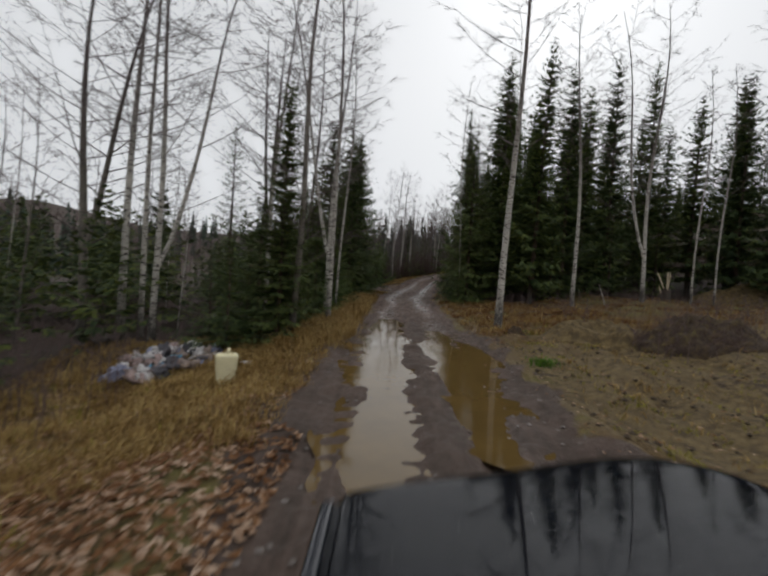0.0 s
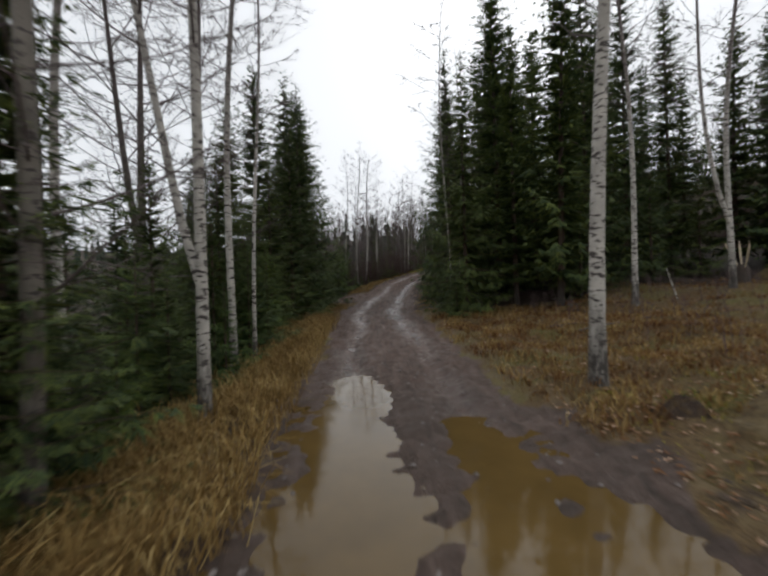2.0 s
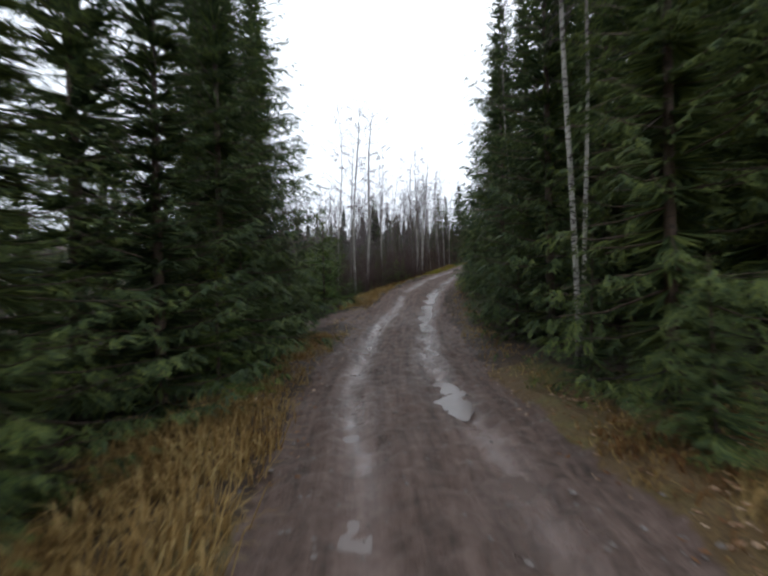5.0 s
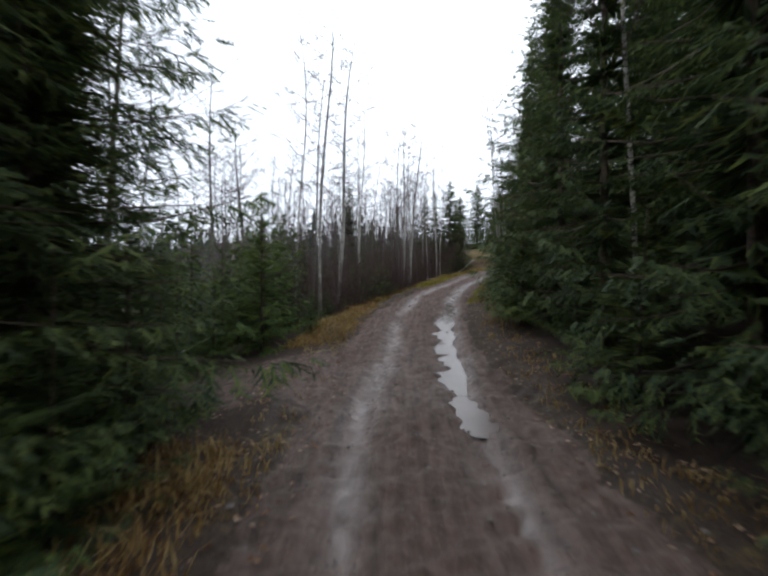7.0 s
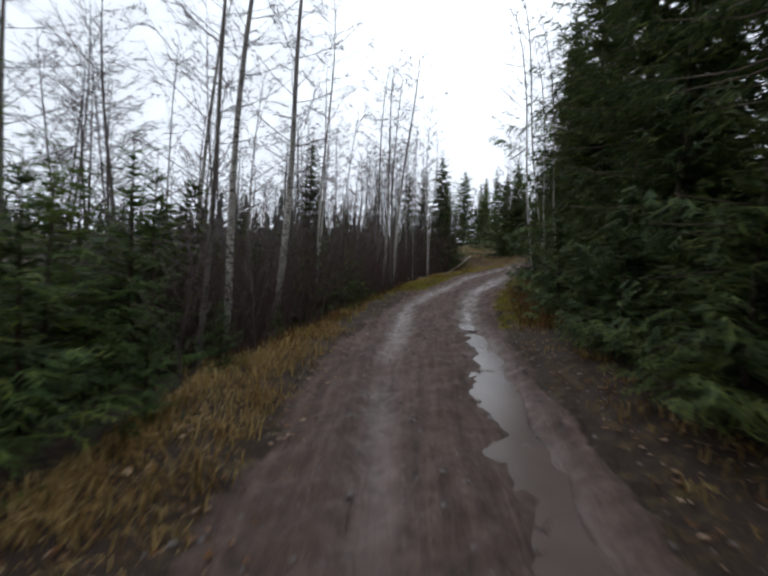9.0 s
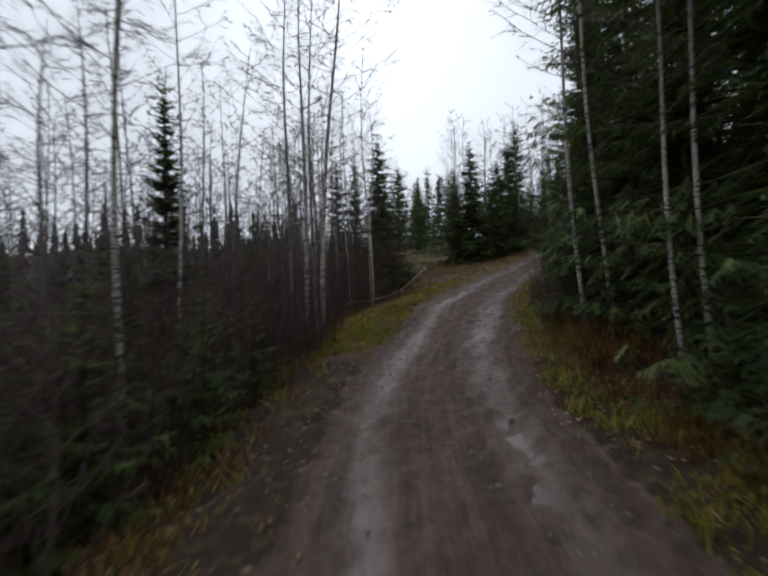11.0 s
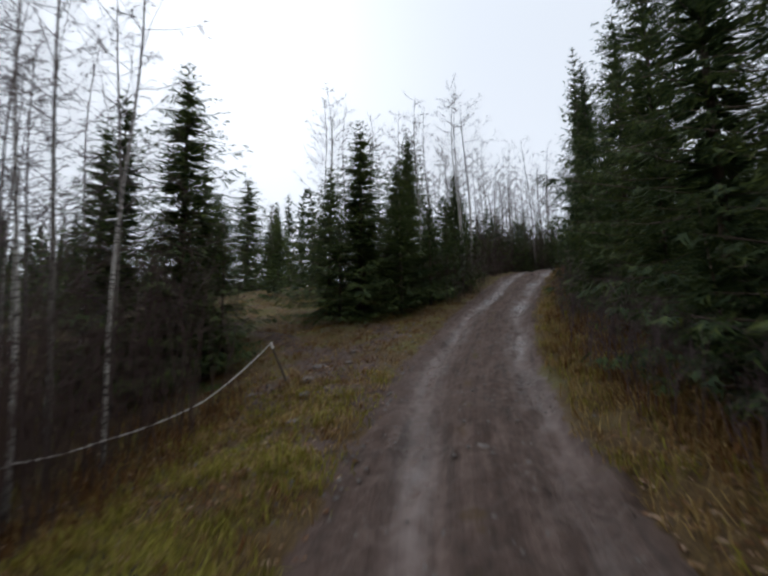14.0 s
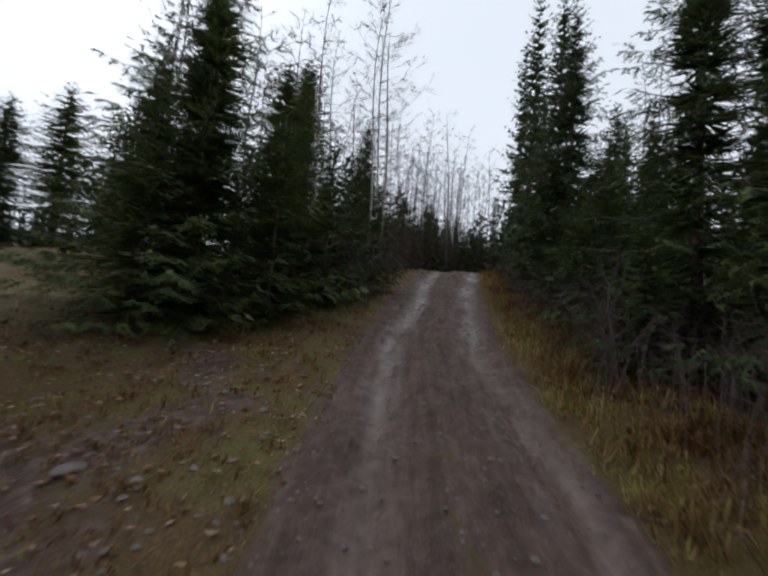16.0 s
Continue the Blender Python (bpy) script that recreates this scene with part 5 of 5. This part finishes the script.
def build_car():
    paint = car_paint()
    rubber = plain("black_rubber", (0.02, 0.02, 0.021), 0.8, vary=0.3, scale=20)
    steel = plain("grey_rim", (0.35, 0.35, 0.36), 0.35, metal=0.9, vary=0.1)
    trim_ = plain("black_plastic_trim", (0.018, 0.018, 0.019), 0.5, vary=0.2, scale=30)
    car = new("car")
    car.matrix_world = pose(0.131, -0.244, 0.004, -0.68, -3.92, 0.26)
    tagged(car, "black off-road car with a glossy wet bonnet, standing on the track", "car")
    # bonnet: a crowned sheet whose front edge bows forwards
    fx = (-0.145, 0.07, 0.36, 0.76, 0.965, 1.10, 1.20)
    fy = (1.285, 1.361, 1.437, 1.559, 1.569, 1.478, 1.285)
    bm = bmesh.new()
    nx, ny = 40, 30
    rows = []
    for i in range(nx + 1):
        x = fx[0] + (fx[-1] - fx[0]) * i / nx
        end = float(np.interp(x, fx, fy))
        row = []
        for j in range(ny + 1):
            u = j / ny
            y = 0.28 + (end - 0.28) * u
            edge = min((x - fx[0]) / 0.05, (fx[-1] - x) / 0.05, 1.0)
            z = 1.366 - 0.035 * max(0, (u - 0.93) / 0.07) ** 2 - 0.03 * (1 - edge) ** 2
            row.append(bm.verts.new((x, y, z)))
        rows.append(row)
    for a, b in zip(rows, rows[1:]):
        for j in range(ny):
            bm.faces.new((a[j], b[j], b[j + 1], a[j + 1]))
    bmesh.ops.solidify(bm, geom=bm.faces[:], thickness=0.02)
    smooth(part("bonnet", bm, paint, car, "glossy black bonnet with dust specks"))
    for side, x in (("left", -0.165), ("right", 1.235)):
        bm = bmesh.new()
        box(bm, (0.05, 0.98, 0.30), (x, 0.77, 1.19), 0.02)
        smooth(part("wing", bm, paint, car))
    bm = bmesh.new()
    box(bm, (0.06, 0.16, 0.07), (-0.205, 0.80, 1.24), 0.02)
    smooth(part("side_marker", bm, trim_, car, "black marker on the wing"))
    bm = bmesh.new()
    box(bm, (1.30, 0.10, 0.46), (0.53, 1.24, 1.10), 0.03)
    smooth(part("grille_panel", bm, trim_, car))
    bm = bmesh.new()
    box(bm, (1.52, 0.16, 0.18), (0.53, 1.34, 0.74), 0.04)
    smooth(part("bumper", bm, trim_, car))
    bm = bmesh.new()
    box(bm, (1.46, 3.1, 0.62), (0.53, -1.25, 0.98), 0.08)
    smooth(part("body", bm, paint, car))
    for x in (-0.16, 1.22):
        for y in (0.72, -1.75):
            bm = bmesh.new()
            ring_body(bm, ((0.24, -0.12), (0.38, -0.12), (0.42, -0.08), (0.42, 0.08), (0.38, 0.12), (0.24, 0.12)), 28)
            bmesh.ops.transform(bm, matrix=pose(x, y, 0.44, 0, 90, 0), verts=bm.verts[:])
            wheel = part("wheel", bm, rubber, car, "black tyre")
            bm = bmesh.new()
            ring_body(bm, ((0.05, -0.125), (0.23, -0.128), (0.245, -0.10), (0.245, 0.10), (0.23, 0.128), (0.05, 0.125)), 24)
            bmesh.ops.transform(bm, matrix=pose(x, y, 0.44, 0, 90, 0), verts=bm.verts[:])
            part("rim", bm, steel, wheel, "grey steel rim")


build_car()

# a heap of rubbish in the grass
rng = np.random.RandomState(5)
SACKS = (("pale_plastic", (0.56, 0.53, 0.52), "crumpled whitish plastic sack in the rubbish heap"), ("lilac_plastic", (0.25, 0.26, 0.36), "torn lilac plastic bag in the rubbish heap"),
         ("tan_cloth", (0.26, 0.20, 0.17), "dirty tan rag in the rubbish heap"), ("blue_plastic", (0.09, 0.22, 0.32), "faded blue plastic bag in the rubbish heap"),
         ("dark_plastic", (0.07, 0.065, 0.075), "dark grey rubbish sack in the heap"), ("pinkish_cloth", (0.33, 0.24, 0.22), "pale pinkish rag in the rubbish heap"))
SACK_MATS = [plain(n, c, 0.5, vary=0.45, scale=6, bump=0.02) for n, c, _ in SACKS]
for i in range(64):
    k = (0, 2, 4, 0, 5, 1, 0, 3, 4, 2, 5, 0, 1)[i % 13]
    a, r = rng.uniform(0, 6.28), rng.uniform(0, 1) ** 0.6
    x, y = -5.05 + 1.15 * r * math.cos(a), 9.6 + 1.0 * r * math.sin(a)
    if k == 3:
        x, y = -4.9 + 0.3 * math.cos(a), 9.2 + 0.2 * math.sin(a)
    bm = lump(rng, (rng.uniform(0.08, 0.24), rng.uniform(0.06, 0.16), rng.uniform(0.08, 0.2)), 1.1)
    me = bpy.data.meshes.new("sack")
    bm.to_mesh(me)
    bm.free()
    me.materials.append(SACK_MATS[k])
    ob = new("rubbish_sack", me)
    ob.matrix_world = pose(x, y, float(land(x, y)[0]) + 0.03 + 0.22 * (1 - r) + rng.uniform(0, 0.05), rng.uniform(-25, 25), rng.uniform(-25, 25), rng.uniform(0, 360))
    tagged(smooth(ob), SACKS[k][2], "rubbish", "rubbish in the heap")

# the canister beside it
plastic = plain("yellowed_plastic", (0.72, 0.66, 0.42), 0.45, vary=0.12, scale=5)
can = set_down("canister", -2.72, 7.2, "yellowish white plastic canister standing in the grass", "canister", turn=20, lift=0.02)
can.scale = (1.25, 1.25, 1.25)
def can_ring(bm, half, z):
    """A ring of corners on a rounded square."""
    row = []
    for i in range(32):
        a = i / 32 * 2 * math.pi
        c, n = math.cos(a), math.sin(a)
        k = (abs(c) ** 4 + abs(n) ** 4) ** -0.25
        row.append(bm.verts.new((c * k * half[0], n * k * half[1], z)))
    return row


bm = bmesh.new()
rings = [can_ring(bm, (q * 0.155, q * 0.125), z) for q, z in ((0.62, 0.0), (0.74, 0.012), (0.8, 0.05), (0.9, 0.2), (0.97, 0.33), (1.0, 0.37), (0.98, 0.395), (0.9, 0.41), (0.62, 0.425), (0.58, 0.42), (0.56, 0.36))]
for p, q in zip(rings, rings[1:]):
    for i in range(32):
        bm.faces.new((p[i], p[(i + 1) % 32], q[(i + 1) % 32], q[i]))
bm.faces.new(rings[0][::-1])
smooth(part("body", bm, plastic, can))
# a near-black sheet across the mouth stands for the shade inside
bm = bmesh.new()
bm.faces.new(can_ring(bm, (0.088, 0.071), 0.362))
part("opening", bm, plain("painted_inner_shade", (0.03, 0.028, 0.02), 0.8), can, "dark sheet for the shade in the cut-open mouth")
bm = bmesh.new()
box(bm, (0.045, 0.15, 0.03), (0.02, 0, 0.475), 0.013)
box(bm, (0.045, 0.03, 0.07), (0.02, 0.065, 0.445), 0.012)
box(bm, (0.045, 0.03, 0.07), (0.02, -0.065, 0.445), 0.012)
smooth(part("handle", bm, plastic, can))
scrap = lump(rng, (0.16, 0.12, 0.05), 0.5)
me = bpy.data.meshes.new("scrap")
scrap.to_mesh(me)
scrap.free()
me.materials.append(SACK_MATS[0])
ob = new("plastic_scrap", me)
ob.matrix_world = pose(-2.75, 8.6, float(land(-2.75, 8.6)[0]) + 0.06)
tagged(smooth(ob), "crumpled white plastic scrap in the grass", "rubbish")


# rope barrier from a leaning post to the birches
def build_rope():
    tape = plain("weathered_rope", (0.64, 0.59, 0.53), 0.7, vary=0.5, scale=2.0)
    wood = plain("weathered_wood", (0.11, 0.085, 0.06), 0.8, vary=0.35, scale=9)
    foot, top = np.array((13.05, 59.05, 0.0)), np.array((12.72, 59.2, 0.0))
    foot[2] = float(land(foot[0], foot[1])[0]) - 0.05
    top[2] = float(land(top[0], top[1])[0]) + 0.92
    post = new("leaning_post")
    tagged(post, "thin weathered post leaning at the end of the rope", "post")
    st = Stems()
    st.tube([foot, top], (0.026, 0.02), 7)
    part("stake", st.mesh("stake", wood), None, post)
    st = Stems()
    st.tube([top + [0.03, -0.02, -0.1], top + [0.0, 0.0, 0.03]], (0.03, 0.028), 7)
    part("rope_knot", st.mesh("rope_knot", tape), None, post, "pale rope knotted round the post")
    ends = [top]
    for x, y, h in ((11.5, 59.4, 0.42), (10.03, 59.43, 0.5), (8.9, 59.03, 0.88), (7.2, 61.93, 0.75)):
        ends.append(np.array((x, y, float(land(x, y)[0]) + h)))
    pts = []
    for a, b in zip(ends, ends[1:]):
        n = max(4, int(np.linalg.norm(b - a) / 0.3))
        for i in range(n):
            u = i / n
            pts.append(a + (b - a) * u - [0, 0, 0.035 * np.linalg.norm(b - a) * 4 * u * (1 - u)])
    pts.append(ends[-1])
    st = Stems()
    st.tube(pts, np.full(len(pts), 0.014), 5)
    rope = new("rope_barrier", st.mesh("rope", tape))
    tagged(rope, "pale weathered rope strung between the birches and the post", "rope")


build_rope()


def pole(name, a, b, r, mat, label):
    """A fallen pole or stick lying between two places, given with their heights over the ground."""
    p = [np.array((x, y, float(land(x, y)[0]) + h)) for x, y, h in (a, b)]
    mid_ = (p[0] + p[1]) / 2 + [0.02, 0.03, 0.02]
    st = Stems()
    st.tube([p[0], mid_, p[1]], (r, r * 0.85, r * 0.5), 7)
    tagged(new(name, st.mesh(name, mat)), label, "stick")


pole("fallen_pole", (-3.3, 34.9, 0.05), (-2.2, 38.0, 0.45), 0.03, MAT_BIRCH, "thin white birch pole fallen among the young spruces")
pole("fallen_stick", (5.5, 17.1, 0.03), (6.6, 17.25, 0.05), 0.03, MAT_ALDER, "dead stick lying in the brown grass")
pole("fallen_stick", (5.2, 18.2, 0.03), (6.2, 17.6, 0.06), 0.02, MAT_ALDER, "dead stick lying in the brown grass")
pole("fallen_stick", (-2.5, 9.9, 0.02), (-1.9, 10.6, 0.3), 0.012, MAT_STRAW, "dry stalk bent over the verge")
pole("birch_snag", (10.84, 20.6, -0.05), (10.45, 20.6, 1.1), 0.035, MAT_BIRCH, "short white birch snag leaning before the spruces")
pole("dead_branch", (19.1, 55.0, -0.05), (18.9, 54.9, 1.0), 0.04, MAT_BIRCH, "pale broken birch stem standing in the verge")
pole("dead_branch", (18.4, 54.4, 0.0), (18.2, 54.9, 1.2), 0.04, MAT_BIRCH, "pale broken birch stem leaning under the spruces")
pole("dead_branch", (18.8, 53.9, 0.1), (18.0, 54.3, 0.6), 0.025, MAT_ALDER, "grey dead branch under the spruces")
pole("fallen_stick", (-2.5, 32.6, 0.02), (-1.2, 32.9, 0.03), 0.035, MAT_PINE, "dark branch lying in the mud")


# splintered stumps at the edge of the cleared ground
def stump(x, y, tall, seed):
    rng = np.random.RandomState(seed)
    fresh = plain("splintered_wood", (0.50, 0.41, 0.28), 0.75, vary=0.3, scale=6)
    root = set_down("broken_stump", x, y, "splintered stump with pale torn wood standing up", "stump")
    bm = bmesh.new()
    ring_body(bm, ((0.32, -0.1), (0.24, 0.2), (0.2, 0.7), (0.12, 0.85)), 12)
    for v in bm.verts:
        v.co += Vector(rng.uniform(-0.03, 0.03, 3))
    part("stub", bm, MAT_PINE, root)
    for _ in range(4):
        a, l, low = rng.uniform(0, 6.28), tall * rng.uniform(0.15, 0.4), rng.uniform(0.35, 1.5)
        st = Stems()
        c, s_ = math.cos(a), math.sin(a)
        out = 0.1 + 0.22 * low
        st.tube([(c * 0.1, s_ * 0.1, low * 0.5), (c * out, s_ * out, low), (c * (out + 0.12), s_ * (out + 0.12), low + l * 0.6), (c * (out + 0.16), s_ * (out + 0.16), low + l)], (0.02, 0.04, 0.035, 0.006), 5)
        part("splinter", st.mesh("splinter", fresh), None, root, "pale splintered wood")


stump(15.1, 22.6, 1.5, 3)


def mound(name, label, x, y, size, mat, seed, grassy):
    bm = bmesh.new()
    bmesh.ops.create_grid(bm, x_segments=40, y_segments=40, size=1.0)
    off = Vector((seed * 7.1, seed * 3.3, 0))
    z0 = float(land(x, y)[0])
    for v in bm.verts:
        r = math.hypot(v.co.x, v.co.y)
        h = max(0.0, 1 - r * r) ** 1.3
        wx, wy = x + v.co.x * size[0], y + v.co.y * size[1]
        k = 1 + 0.5 * noise.noise(v.co * 2.2 + off) + 0.25 * noise.noise(v.co * 6 + off) + 0.22 * noise.noise(v.co * 15 + off)
        v.co = Vector((wx, wy, h * size[2] * k - 0.12 * (r > 0.9)))
    me = bpy.data.meshes.new(name)
    bm.to_mesh(me)
    bm.free()
    co = np.empty(len(me.vertices) * 3)
    me.vertices.foreach_get("co", co)
    co = co.reshape(-1, 3)
    co[:, 2] += land(co[:, 0], co[:, 1]) - 0.03
    me.vertices.foreach_set("co", co.ravel())
    me.materials.append(mat)
    for key, v in (("mud", 0.0), ("sand", 0.0 if grassy else 1.0), ("grass", 0.42 if grassy else 0.0), ("wet", 0.0), ("soaked", 0.0)):
        give_mask(me, key, np.full(len(co), v))
    tagged(smooth(new(name, me)), label, "mound", kind="structure")


mound("sand_mound", "grey brown heap of dug sand", 21.5, 24.3, (4.0, 2.4, 1.2), MAT_GROUND, 1, False)
mound("earth_mound", "low heap of dark earth and brushwood", 8.0, 10.6, (1.9, 1.2, 0.65), MAT_GROUND, 2, True)
mound("molehill", "small dark heap of earth in the grass", 3.75, 11.8, (0.32, 0.24, 0.16), MAT_GROUND, 7, True)


def brushwood(x, y, size, seed):
    """Dead stalks and twigs that stick out of a heap."""
    rng = np.random.RandomState(seed)
    st = Stems()
    for _ in range(420):
        a, q = rng.uniform(0, 6.283), rng.uniform(0, 1) ** 0.5 * 0.9
        wx, wy = x + math.cos(a) * q * size[0], y + math.sin(a) * q * size[1]
        b = np.array([wx, wy, float(land(wx, wy)[0]) + 0.75 * size[2] * (1 - q * q) ** 1.3])
        l, az, up = rng.uniform(0.15, 0.55), rng.uniform(0, 6.283), rng.uniform(0.2, 1.4)
        st.twig(b, b + np.array([math.cos(az) * l, math.sin(az) * l, l * up]), 0.012)
    tagged(new("brushwood", st.mesh("brushwood", MAT_TWIG_DARK)), "dry brushwood and dead stalks on the earth heap", "brushwood", kind="stuff")


brushwood(8.0, 10.6, (1.9, 1.2, 0.65), 96)

# flat stones where the side way leaves the track
mound("sand_bank", "low bank of pushed-up yellow sand", 5.8, 11.3, (2.1, 0.9, 0.5), MAT_GROUND, 5, False)
pale_stone = plain("pale_stone", (0.15, 0.122, 0.105), 0.6, vary=0.3, scale=7, bump=0.02)
for i, (s_, d_, r) in enumerate(((59.6, -2.9, 0.16), (60.4, -3.3, 0.22), (61.2, -2.7, 0.15), (61.6, -3.6, 0.2), (62.5, -3.1, 0.13), (58.0, -2.4, 0.12), (57.4, 0.1, 0.09), (60.0, -4.2, 0.14))):
    x, y = (float(v) for v in middle(s_, d_))
    bm = lump(np.random.RandomState(30 + i), (r, r * 0.7, r * 0.35), 0.25, 2)
    me = bpy.data.meshes.new("stone")
    bm.to_mesh(me)
    bm.free()
    me.materials.append(pale_stone)
    ob = new("stone", me)
    ob.matrix_world = pose(x, y, float(ground_at(np.array([x]), np.array([y]))[0]) + 0.01, 0, 0, 47 * i)
    tagged(ob, "flat pale stone lying in the mud", "stone", "stones by the side way")
